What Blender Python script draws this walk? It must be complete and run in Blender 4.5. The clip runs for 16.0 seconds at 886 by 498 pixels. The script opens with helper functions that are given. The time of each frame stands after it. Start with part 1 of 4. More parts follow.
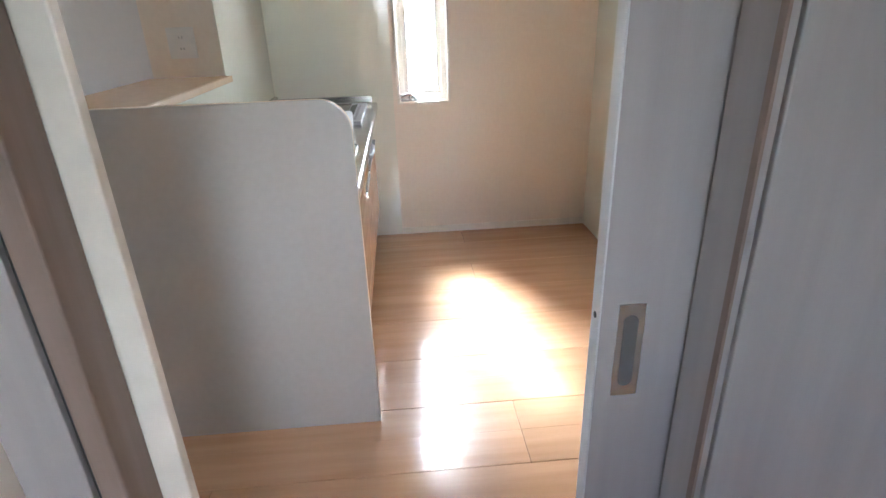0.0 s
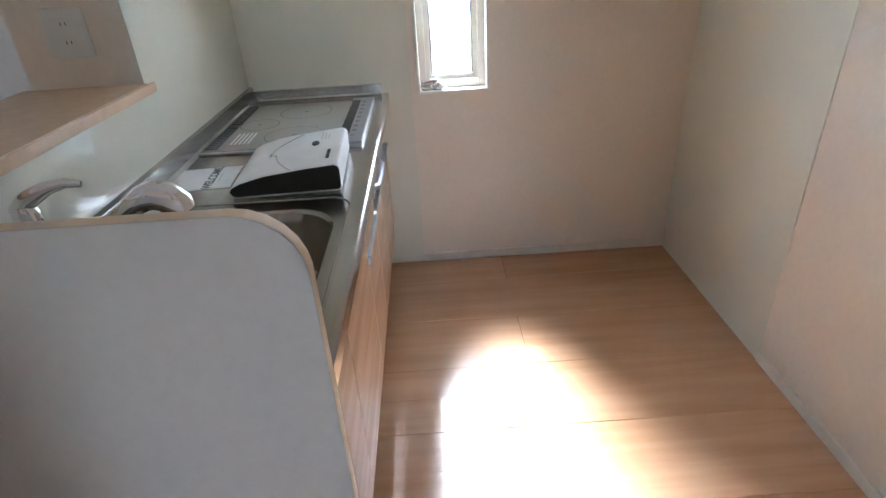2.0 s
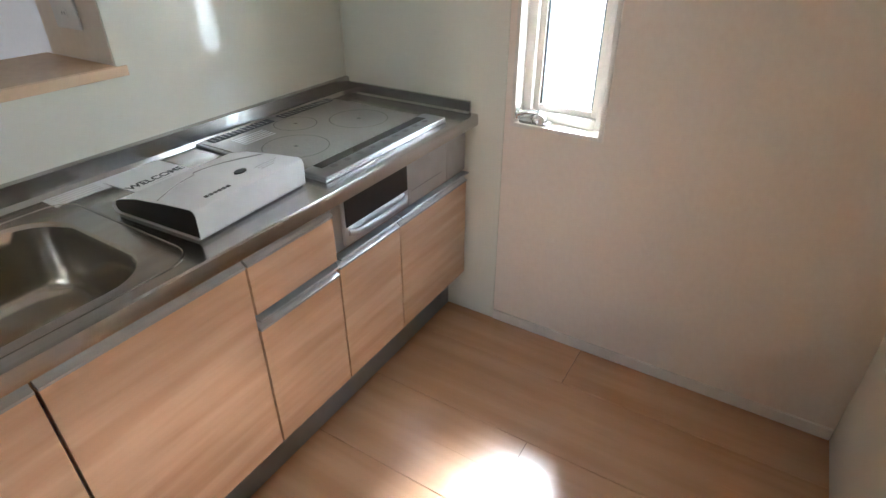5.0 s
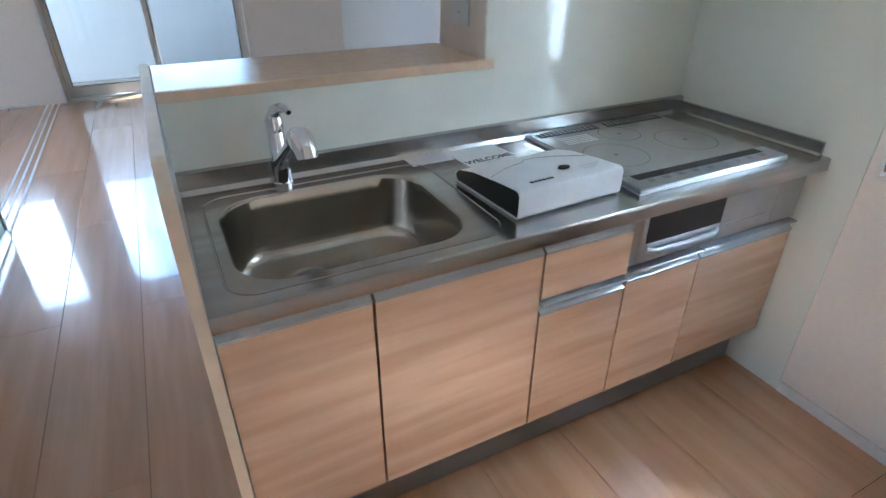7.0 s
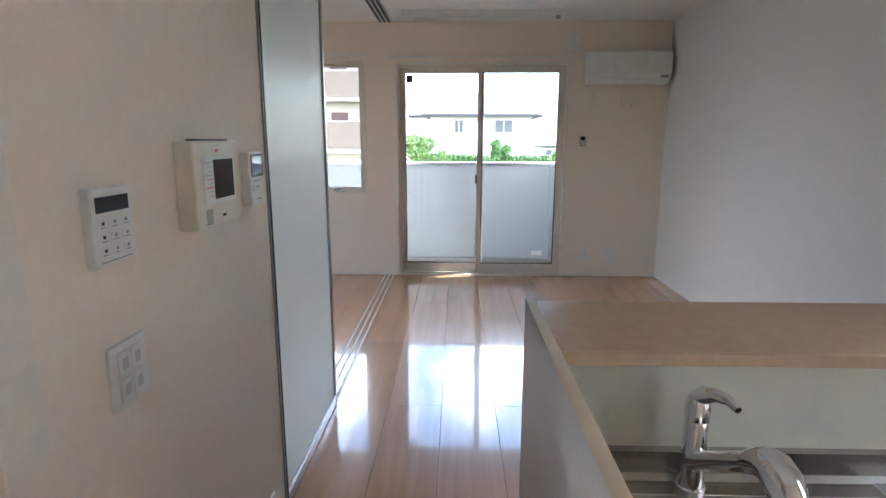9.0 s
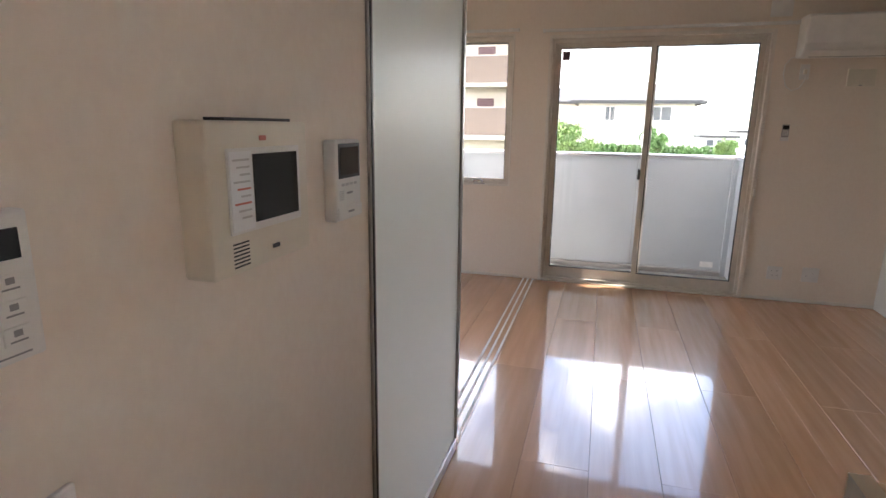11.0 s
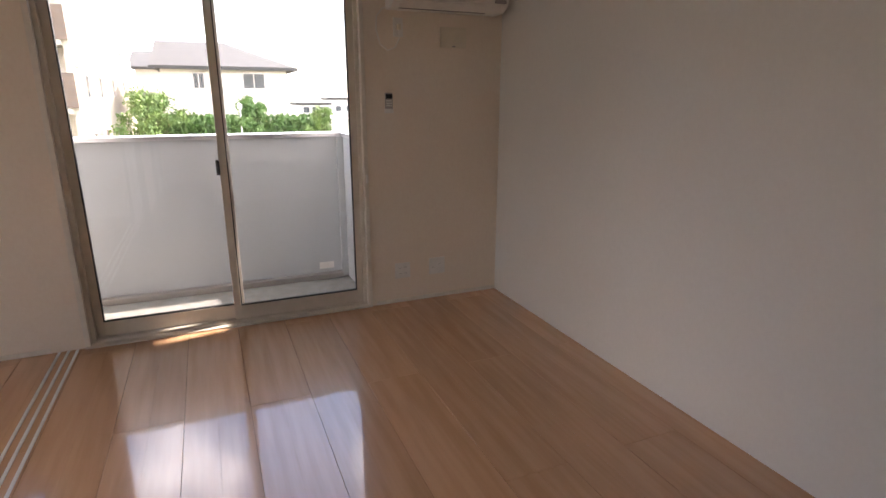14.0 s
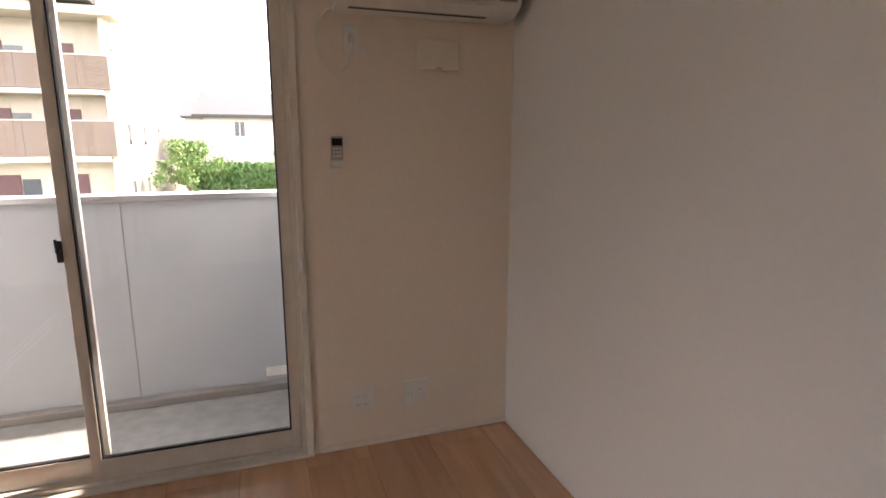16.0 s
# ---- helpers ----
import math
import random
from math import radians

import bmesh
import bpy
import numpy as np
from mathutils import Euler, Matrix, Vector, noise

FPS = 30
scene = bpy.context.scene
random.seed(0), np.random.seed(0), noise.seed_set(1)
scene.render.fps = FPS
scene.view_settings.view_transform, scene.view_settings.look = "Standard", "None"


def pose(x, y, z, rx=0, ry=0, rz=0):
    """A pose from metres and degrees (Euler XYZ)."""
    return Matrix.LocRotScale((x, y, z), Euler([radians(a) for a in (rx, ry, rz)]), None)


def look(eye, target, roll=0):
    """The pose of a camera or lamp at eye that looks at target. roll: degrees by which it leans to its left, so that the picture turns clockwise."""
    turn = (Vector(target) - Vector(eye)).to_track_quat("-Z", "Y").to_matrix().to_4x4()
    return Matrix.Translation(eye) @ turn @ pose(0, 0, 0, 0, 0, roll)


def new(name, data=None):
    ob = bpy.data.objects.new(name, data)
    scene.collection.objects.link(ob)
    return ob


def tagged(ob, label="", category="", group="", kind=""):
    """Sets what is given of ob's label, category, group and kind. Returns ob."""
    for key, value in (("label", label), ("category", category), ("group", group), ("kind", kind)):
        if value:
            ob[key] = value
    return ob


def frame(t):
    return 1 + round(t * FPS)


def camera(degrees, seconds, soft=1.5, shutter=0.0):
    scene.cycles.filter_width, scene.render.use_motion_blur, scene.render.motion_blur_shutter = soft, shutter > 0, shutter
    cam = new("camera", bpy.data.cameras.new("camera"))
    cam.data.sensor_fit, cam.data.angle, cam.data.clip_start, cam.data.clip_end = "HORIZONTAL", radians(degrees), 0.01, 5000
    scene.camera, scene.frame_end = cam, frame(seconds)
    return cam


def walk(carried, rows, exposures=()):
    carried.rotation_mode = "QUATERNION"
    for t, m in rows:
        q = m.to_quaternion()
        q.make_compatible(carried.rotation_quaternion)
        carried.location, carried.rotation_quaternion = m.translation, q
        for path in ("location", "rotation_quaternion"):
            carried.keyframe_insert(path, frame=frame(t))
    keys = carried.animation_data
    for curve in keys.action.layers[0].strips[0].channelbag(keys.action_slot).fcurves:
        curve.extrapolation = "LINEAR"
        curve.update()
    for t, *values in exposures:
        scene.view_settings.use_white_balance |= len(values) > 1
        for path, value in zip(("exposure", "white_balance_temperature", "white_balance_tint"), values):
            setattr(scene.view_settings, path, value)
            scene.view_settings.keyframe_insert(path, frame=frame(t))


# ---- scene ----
cam = camera(78.2, 16.0)
PATH = [
    (0, (0.543, 0.045, 1.322), (0.663, 1.876, 0.528), -2.1),
    (0.5, (0.481, 0.313, 1.352), (0.438, 2.135, 0.527), -2.9),
    (1, (0.527, 0.58, 1.377), (0.447, 2.389, 0.528), -3.6),
    (1.5, (0.568, 0.751, 1.376), (0.513, 2.536, 0.476), -3.8),
    (2, (0.567, 0.991, 1.386), (0.587, 2.741, 0.417), -3.5),
    (2.5, (0.606, 1.2, 1.393), (0.657, 2.911, 0.36), -2.7),
    (3, (0.776, 1.384, 1.392), (0.762, 3.059, 0.299), -1.7),
    (5.5, (1.31, 1.74, 1.426), (0.203, 3.07, 0.421), 0.1),
    (6, (1.321, 1.715, 1.425), (0.05, 2.889, 0.422), -0.1),
    (6.5, (1.289, 1.672, 1.426), (-0.128, 2.657, 0.416), -0.3),
    (7, (1.256, 1.636, 1.42), (-0.291, 2.427, 0.428), 0.2),
    (7.5, (1.185, 1.579, 1.421), (-0.503, 2.177, 0.53), 0.0),
    (8, (1.053, 1.49, 1.458), (-0.766, 1.903, 0.736), -0.4),
    (8.5, (0.928, 1.414, 1.489), (-0.988, 1.616, 0.954), -0.3),
    (9, (0.803, 1.424, 1.499), (-1.157, 1.375, 1.107), 0.1),
    (9.5, (0.648, 1.485, 1.51), (-1.292, 1.153, 1.155), 0.5),
    (12, (-0.36, 1.203, 1.484), (-2.23, 0.651, 1.037), 0.8),
    (12.5, (-0.684, 1.214, 1.501), (-2.619, 1.03, 1.032), 0.6),
    (13, (-0.923, 1.237, 1.508), (-2.848, 1.446, 1.007), 0.3),
    (13.5, (-1.183, 1.4, 1.509), (-3.036, 1.947, 0.99), 0.3),
    (14, (-1.457, 1.582, 1.514), (-3.228, 2.34, 0.977), 0.1),
    (14.5, (-1.786, 1.76, 1.553), (-3.534, 2.575, 1.023), 0.3),
    (15, (-2.068, 1.968, 1.544), (-3.823, 2.778, 1.03), 0.2),
    (15.5, (-2.348, 2.218, 1.527), (-4.137, 2.993, 1.081), 0.1),
    (16, (-2.655, 2.418, 1.506), (-4.515, 3.048, 1.13), -0.0),
]
EXPOSURES = [(0, 3.8, 5700, 6), (1, 3.6, 5200, 4), (2, 3.3, 5500, 6), (3, 3.3, 5700, 6), (5.5, 3.45, 5700, 5), (6.5, 3.5, 5100, 2), (7.5, 3.55, 4900, 2), (8, 3.75, 5400, 4), (8.5, 3.6, 5600, 6), (9, 3.2, 5700, 7), (9.5, 3.05, 5900, 9), (12, 2.95, 7000, 18), (13, 2.58, 7200, 20), (14.5, 2.65, 7200, 20), (16, 2.85, 7200, 20)]
walk(cam, [(t, look(eye, target, roll)) for t, eye, target, roll in PATH], EXPOSURES)

# ---- daylight ----
SUN_TO = Vector((-0.19, 1.0, 1.16)).normalized()
world = bpy.data.worlds.new("sky")
scene.world = world
world.use_nodes = True
wn = world.node_tree
sky = wn.nodes.new("ShaderNodeTexSky")
sky.sky_type = "NISHITA"
sky.sun_disc = False
sky.sun_elevation = math.asin(SUN_TO.z)
sky.sun_rotation = math.atan2(SUN_TO.x, SUN_TO.y)
# white summer clouds over the blue
wco = wn.nodes.new("ShaderNodeTexCoord")
wno = wn.nodes.new("ShaderNodeTexNoise")
wno.inputs["Scale"].default_value = 3.2
wno.inputs["Detail"].default_value = 6
wra = wn.nodes.new("ShaderNodeValToRGB")
wra.color_ramp.elements[0].position = 0.45
wra.color_ramp.elements[1].position = 0.62
wmi = wn.nodes.new("ShaderNodeMix")
wmi.data_type = "RGBA"
wmi.inputs[7].default_value = (14, 14.2, 14.6, 1)
wn.links.new(wco.outputs["Generated"], wno.inputs["Vector"])
wn.links.new(wno.outputs["Fac"], wra.inputs["Fac"])
wn.links.new(wra.outputs["Color"], wmi.inputs[0])
wn.links.new(sky.outputs["Color"], wmi.inputs[6])
wn.links.new(wmi.outputs[2], wn.nodes["Background"].inputs["Color"])
wn.nodes["Background"].inputs["Strength"].default_value = 0.15
sun = new("sun", bpy.data.lights.new("sun", "SUN"))
sun.data.energy, sun.data.angle, sun.data.color = 2.6, radians(2.0), (1.0, 0.97, 0.92)
sun.matrix_world = look((0, 0, 20), Vector((0, 0, 20)) - SUN_TO)
# sky and sun light scattered by the frosted kitchen pane
kl = new("kitchen_window_light", bpy.data.lights.new("kitchen_window_light", "AREA"))
kl.data.shape, kl.data.size, kl.data.size_y, kl.data.energy, kl.data.color = "RECTANGLE", 0.3, 1.15, 6, (0.92, 0.96, 1.0)
kl.data.spread = radians(22)
kl.matrix_world = look(Vector((0.69, 3.46, 1.52)) + SUN_TO * 1.25, (0.69, 3.46, 1.52))


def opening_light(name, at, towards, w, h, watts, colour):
    """Area lamp standing in for sky light, in an added opening behind the walker."""
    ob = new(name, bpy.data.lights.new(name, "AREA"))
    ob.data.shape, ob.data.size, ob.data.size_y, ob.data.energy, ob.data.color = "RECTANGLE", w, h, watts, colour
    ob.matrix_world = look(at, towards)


# unseen fill lamp, added to brighten the next room and the frosted leaf
opening_light("bedroom_fill_light", (-3.1, -2.61, 1.15), (-3.1, 0, 1.15), 0.88, 1.9, 0.5, (0.93, 0.96, 1.0))

# ---- materials ----
def mat(name, base, rough=0.6, metal=0.0, second=None, scale=8.0, stretch=(1, 1, 1), bump=0.0, bump_scale=200.0, detail=4.0,
        coat=0.0, random_amount=0.0, rough_var=0.0, low=0.35, high=0.65):
    m = bpy.data.materials.new(name)
    m.use_nodes = True
    nt = m.node_tree
    p = nt.nodes["Principled BSDF"]
    p.inputs["Base Color"].default_value = (*base, 1)
    p.inputs["Roughness"].default_value = rough
    p.inputs["Metallic"].default_value = metal
    p.inputs["Coat Weight"].default_value = coat
    p.inputs["Coat Roughness"].default_value = 0.045
    geo = nt.nodes.new("ShaderNodeNewGeometry")
    mp = nt.nodes.new("ShaderNodeMapping")
    mp.inputs["Scale"].default_value = stretch
    nt.links.new(geo.outputs["Position"], mp.inputs["Vector"])
    if random_amount:
        oi = nt.nodes.new("ShaderNodeObjectInfo")
        mu = nt.nodes.new("ShaderNodeMath")
        mu.operation = "MULTIPLY"
        mu.inputs[1].default_value = 37.0
        nt.links.new(oi.outputs["Random"], mu.inputs[0])
        cx = nt.nodes.new("ShaderNodeCombineXYZ")
        for k in range(3):
            nt.links.new(mu.outputs[0], cx.inputs[k])
        nt.links.new(cx.outputs[0], mp.inputs["Location"])
    tex = nt.nodes.new("ShaderNodeTexNoise")
    tex.inputs["Scale"].default_value = scale
    tex.inputs["Detail"].default_value = detail
    nt.links.new(mp.outputs[0], tex.inputs["Vector"])
    ramp = nt.nodes.new("ShaderNodeValToRGB")
    ramp.color_ramp.elements[0].position, ramp.color_ramp.elements[1].position = low, high
    ramp.color_ramp.elements[0].color = (*base, 1)
    ramp.color_ramp.elements[1].color = (*(second or [c * 0.93 for c in base]), 1)
    nt.links.new(tex.outputs["Fac"], ramp.inputs["Fac"])
    out = ramp.outputs["Color"]
    if random_amount:
        hs = nt.nodes.new("ShaderNodeHueSaturation")
        mr = nt.nodes.new("ShaderNodeMapRange")
        mr.inputs[3].default_value, mr.inputs[4].default_value = 1 - random_amount, 1 + random_amount
        nt.links.new(oi.outputs["Random"], mr.inputs[0])
        nt.links.new(mr.outputs[0], hs.inputs["Value"])
        nt.links.new(out, hs.inputs["Color"])
        out = hs.outputs["Color"]
    nt.links.new(out, p.inputs["Base Color"])
    if rough_var:
        rn = nt.nodes.new("ShaderNodeTexNoise")
        rn.inputs["Scale"].default_value = 5.0
        rn.inputs["Detail"].default_value = 5.0
        nt.links.new(geo.outputs["Position"], rn.inputs["Vector"])
        rr = nt.nodes.new("ShaderNodeMapRange")
        rr.inputs[1].default_value, rr.inputs[2].default_value = 0.3, 0.7
        rr.inputs[3].default_value, rr.inputs[4].default_value = max(0.02, rough - rough_var), rough + rough_var
        nt.links.new(rn.outputs["Fac"], rr.inputs[0])
        nt.links.new(rr.outputs[0], p.inputs["Roughness"])
    if bump:
        bt = nt.nodes.new("ShaderNodeTexNoise")
        bt.inputs["Scale"].default_value = bump_scale
        bt.inputs["Detail"].default_value = 3.0
        nt.links.new(mp.outputs[0], bt.inputs["Vector"])
        bn = nt.nodes.new("ShaderNodeBump")
        bn.inputs["Strength"].default_value = bump
        bn.inputs["Distance"].default_value = 0.002
        nt.links.new(bt.outputs["Fac"], bn.inputs["Height"])
        nt.links.new(bn.outputs["Normal"], p.inputs["Normal"])
    return m


def glass(name, tint=(1, 1, 1), gloss=0.07):
    m = bpy.data.materials.new(name)
    m.use_nodes = True
    nt = m.node_tree
    nt.nodes.remove(nt.nodes["Principled BSDF"])
    tr = nt.nodes.new("ShaderNodeBsdfTransparent")
    tr.inputs["Color"].default_value = (*tint, 1)
    gl = nt.nodes.new("ShaderNodeBsdfGlossy")
    gl.inputs["Roughness"].default_value = 0.01
    fr = nt.nodes.new("ShaderNodeFresnel")
    fr.inputs["IOR"].default_value = 1.45
    mx = nt.nodes.new("ShaderNodeMixShader")
    nt.links.new(fr.outputs[0], mx.inputs[0])
    nt.links.new(tr.outputs[0], mx.inputs[1])
    nt.links.new(gl.outputs[0], mx.inputs[2])
    nt.links.new(mx.outputs[0], nt.nodes["Material Output"].inputs["Surface"])
    return m


def frosted(name, colour, clear=0.0):
    m = bpy.data.materials.new(name)
    m.use_nodes = True
    nt = m.node_tree
    nt.nodes.remove(nt.nodes["Principled BSDF"])
    a = nt.nodes.new("ShaderNodeBsdfTranslucent")
    a.inputs["Color"].default_value = (*colour, 1)
    b = nt.nodes.new("ShaderNodeBsdfDiffuse")
    b.inputs["Color"].default_value = (*colour, 1)
    g = nt.nodes.new("ShaderNodeBsdfGlossy")
    g.inputs["Roughness"].default_value = 0.32
    m1 = nt.nodes.new("ShaderNodeMixShader")
    m1.inputs[0].default_value = 0.3
    m2 = nt.nodes.new("ShaderNodeMixShader")
    m2.inputs[0].default_value = 0.09
    nt.links.new(a.outputs[0], m1.inputs[1])
    nt.links.new(b.outputs[0], m1.inputs[2])
    nt.links.new(m1.outputs[0], m2.inputs[1])
    nt.links.new(g.outputs[0], m2.inputs[2])
    last = m2
    if clear:
        t = nt.nodes.new("ShaderNodeBsdfTransparent")
        m3 = nt.nodes.new("ShaderNodeMixShader")
        m3.inputs[0].default_value = clear
        nt.links.new(m2.outputs[0], m3.inputs[1])
        nt.links.new(t.outputs[0], m3.inputs[2])
        last = m3
    nt.links.new(last.outputs[0], nt.nodes["Material Output"].inputs["Surface"])
    return m


WALLPAPER = mat("wallpaper", (0.83, 0.74, 0.64), 0.85, second=(0.81, 0.715, 0.615), scale=60, stretch=(1, 1, 0.7), bump=0.2, bump_scale=320)
WALLWHITE = mat("white_wallpaper", (0.72, 0.70, 0.68), 0.85, second=(0.705, 0.685, 0.665), scale=60, stretch=(1, 1, 0.8), bump=0.15, bump_scale=320)
CEILPAPER = mat("ceiling_paper", (0.82, 0.80, 0.77), 0.9, scale=30, bump=0.3, bump_scale=220)
KPANEL = mat("glossy_kitchen_panel", (0.78, 0.765, 0.66), 0.08, scale=2, second=(0.77, 0.755, 0.65))
TRIM = mat("white_trim", (0.80, 0.745, 0.665), 0.45, scale=20)
LEDGEM = mat("cream_ledge", (0.75, 0.54, 0.36), 0.24, scale=30, bump=0.1)
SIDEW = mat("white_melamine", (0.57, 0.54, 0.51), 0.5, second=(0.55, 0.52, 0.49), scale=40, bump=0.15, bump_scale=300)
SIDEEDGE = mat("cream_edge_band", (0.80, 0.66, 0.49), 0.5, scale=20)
FLOORWOOD = mat("floor_oak", (0.62, 0.36, 0.205), 0.22, second=(0.53, 0.295, 0.155), scale=3.2, stretch=(0.45, 6, 1), detail=6, bump=0.015, bump_scale=60,
                random_amount=0.08, rough_var=0.03, coat=1.0)
SUBFLOOR = mat("floor_joint", (0.16, 0.09, 0.05), 0.8)
CABWOOD = mat("cabinet_oak", (0.64, 0.455, 0.325), 0.24, second=(0.52, 0.35, 0.235), scale=2.6, stretch=(1, 0.8, 9), detail=7, random_amount=0.05, bump=0.03, bump_scale=50)
CABSIDE = mat("cabinet_carcass", (0.28, 0.22, 0.17), 0.6)
STEEL = mat("brushed_steel", (0.52, 0.505, 0.485), 0.22, 1.0, second=(0.45, 0.435, 0.415), scale=3, stretch=(12, 0.5, 12), detail=2)
BASIN = mat("basin_steel", (0.51, 0.475, 0.415), 0.22, 1.0, scale=3, detail=2)
ALU = mat("aluminium", (0.70, 0.71, 0.72), 0.33, 1.0, scale=10)
RAILM = mat("satin_rail", (0.58, 0.63, 0.67), 0.26, 0.45, scale=10)
ALUGREY = mat("grey_aluminium", (0.42, 0.40, 0.38), 0.4, 0.8, scale=10)
KICK = mat("grey_plinth", (0.30, 0.30, 0.29), 0.35, 0.7, scale=10)
CHROME = mat("chrome", (0.80, 0.80, 0.81), 0.06, 1.0, scale=4)
SASHM = mat("champagne_sash", (0.70, 0.64, 0.56), 0.42, 0.15, scale=15)
GASKET = mat("black_gasket", (0.02, 0.02, 0.022), 0.5, scale=20)
BLACKGL = mat("black_glass", (0.012, 0.012, 0.014), 0.06, scale=4)
HOBGL = mat("hob_glass", (0.38, 0.365, 0.325), 0.10, second=(0.35, 0.335, 0.30), scale=160)
HOBPRINT = mat("hob_print", (0.20, 0.185, 0.165), 0.15, scale=20)
OVENM = mat("silver_oven", (0.44, 0.445, 0.45), 0.33, 0.85, scale=20)
PLASTIC = mat("white_plastic", (0.80, 0.78, 0.74), 0.38, scale=12)
PLASTICCREAM = mat("cream_plastic", (0.76, 0.70, 0.58), 0.4, scale=12)
GREYPRINT = mat("grey_print", (0.30, 0.29, 0.29), 0.5, scale=12)
LIGHTPRINT = mat("pale_print", (0.58, 0.56, 0.55), 0.5, scale=12)
REDPRINT = mat("red_print", (0.62, 0.20, 0.16), 0.5, scale=12)
# darker metal for flat inlays; the shade of a hollow is in the colour
RECESS = mat("shaded_metal", (0.22, 0.23, 0.24), 0.45, 0.6, scale=12)
PAPER = mat("white_paper", (0.82, 0.82, 0.82), 0.45, scale=10)
INK = mat("black_ink", (0.03, 0.03, 0.035), 0.5, scale=10)
DOORM = mat("grey_wood_door", (0.40, 0.365, 0.355), 0.5, second=(0.36, 0.33, 0.32), scale=3, stretch=(8, 8, 0.5), bump=0.08, bump_scale=60)
# door's leading edge: the light on it is put into the colour
DOORLIT = mat("lit_door_edge", (0.70, 0.70, 0.70), 0.45, scale=10)
DOORSTAIN = mat("brown_door_frame", (0.27, 0.20, 0.17), 0.5, second=(0.22, 0.16, 0.13), scale=3, stretch=(9, 9, 0.6))
GLASSM = glass("clear_glass")
FROST = frosted("frosted_panel", (0.86, 0.90, 0.90))
FROSTWIN = frosted("frosted_window", (0.95, 0.96, 0.97), 0.62)
PARAPET = mat("balcony_panel", (0.45, 0.475, 0.49), 0.55, second=(0.41, 0.43, 0.445), scale=3, stretch=(1, 1, 0.3), bump=0.05)
BALCFLOOR = mat("balcony_sheet", (0.25, 0.245, 0.225), 0.7, second=(0.20, 0.195, 0.18), scale=14, bump=0.3, bump_scale=120)
EXTWALL = mat("outer_wall", (0.72, 0.70, 0.66), 0.8, scale=5, bump=0.2, bump_scale=30)
HOUSEWALL = mat("house_plaster", (0.74, 0.68, 0.60), 0.85, scale=3, bump=0.3, bump_scale=40)
ROOFM = mat("grey_slate", (0.06, 0.058, 0.056), 0.75, second=(0.045, 0.045, 0.045), scale=9, stretch=(1, 4, 4))
BRICKM = mat("brick_tile", (0.19, 0.14, 0.105), 0.8, second=(0.145, 0.105, 0.08), scale=7, random_amount=0.12, bump=0.2, bump_scale=60)
MORTAR = mat("brick_joint", (0.17, 0.135, 0.11), 0.9, scale=20)
PLASTERCREAM = mat("cream_render", (0.50, 0.45, 0.37), 0.85, scale=4)
MAROON = mat("maroon_door", (0.085, 0.028, 0.03), 0.5, scale=6)
DARKWIN = mat("dark_window", (0.06, 0.07, 0.08), 0.1, scale=6)
ASPHALT = mat("asphalt", (0.055, 0.055, 0.056), 0.9, second=(0.04, 0.04, 0.042), scale=3, bump=0.3, bump_scale=80)
SOIL = mat("ground_soil", (0.20, 0.19, 0.16), 0.95, second=(0.11, 0.13, 0.07), scale=0.4)
LEAF = mat("leaf_green", (0.055, 0.13, 0.03), 0.55, second=(0.10, 0.19, 0.05), scale=2.5)
LEAFPALE = mat("young_leaf", (0.14, 0.22, 0.05), 0.55, second=(0.08, 0.15, 0.04), scale=2.5)
BARK = mat("bark", (0.12, 0.085, 0.06), 0.9, scale=12, bump=0.5)


# ---- mesh helpers ----
def box(bm, x0, x1, y0, y1, z0, z1, bevel=0.0):
    v = [bm.verts.new((x, y, z)) for z in (z0, z1) for x, y in ((x0, y0), (x1, y0), (x1, y1), (x0, y1))]
    f = [bm.faces.new([v[i] for i in q]) for q in ((3, 2, 1, 0), (4, 5, 6, 7), (0, 1, 5, 4), (1, 2, 6, 5), (2, 3, 7, 6), (3, 0, 4, 7))]
    if bevel:
        ed = {e for q in f for e in q.edges}
        bmesh.ops.bevel(bm, geom=list(ed), offset=bevel, segments=2, affect="EDGES", profile=0.5)


def boxes(*specs, bevel=0.0):
    bm = bmesh.new()
    for s in specs:
        box(bm, *s, bevel=bevel)
    return bm


def tube(bm, path, radius, sides=12):
    """A round bar along points; radius may be one number or one a point."""
    pts = [Vector(p) for p in path]
    radii = radius if isinstance(radius, (list, tuple)) else [radius] * len(pts)
    rings = []
    for i, p in enumerate(pts):
        d = (pts[min(i + 1, len(pts) - 1)] - pts[max(i - 1, 0)]).normalized()
        a = d.orthogonal().normalized() if i == 0 else (last - d * last.dot(d)).normalized()
        last = a
        b = d.cross(a)
        rings.append([bm.verts.new(p + radii[i] * (math.cos(k * math.tau / sides) * a + math.sin(k * math.tau / sides) * b)) for k in range(sides)])
    for r, s in zip(rings, rings[1:]):
        for k in range(sides):
            bm.faces.new((r[k], r[(k + 1) % sides], s[(k + 1) % sides], s[k]))
    bm.faces.new(rings[0][::-1])
    bm.faces.new(rings[-1])


def prism(bm, outline, axis, a0, a1):
    """A flat outline drawn out along axis: for 'y' it holds (x, z), for 'x' (y, z), for 'z' (x, y)."""
    def at(p, a):
        return {"x": (a, p[0], p[1]), "y": (p[0], a, p[1]), "z": (p[0], p[1], a)}[axis]
    lo = [bm.verts.new(at(p, a0)) for p in outline]
    hi = [bm.verts.new(at(p, a1)) for p in outline]
    n = len(outline)
    bm.faces.new(lo[::-1])
    bm.faces.new(hi)
    for k in range(n):
        bm.faces.new((lo[k], lo[(k + 1) % n], hi[(k + 1) % n], hi[k]))
    bmesh.ops.recalc_face_normals(bm, faces=bm.faces)


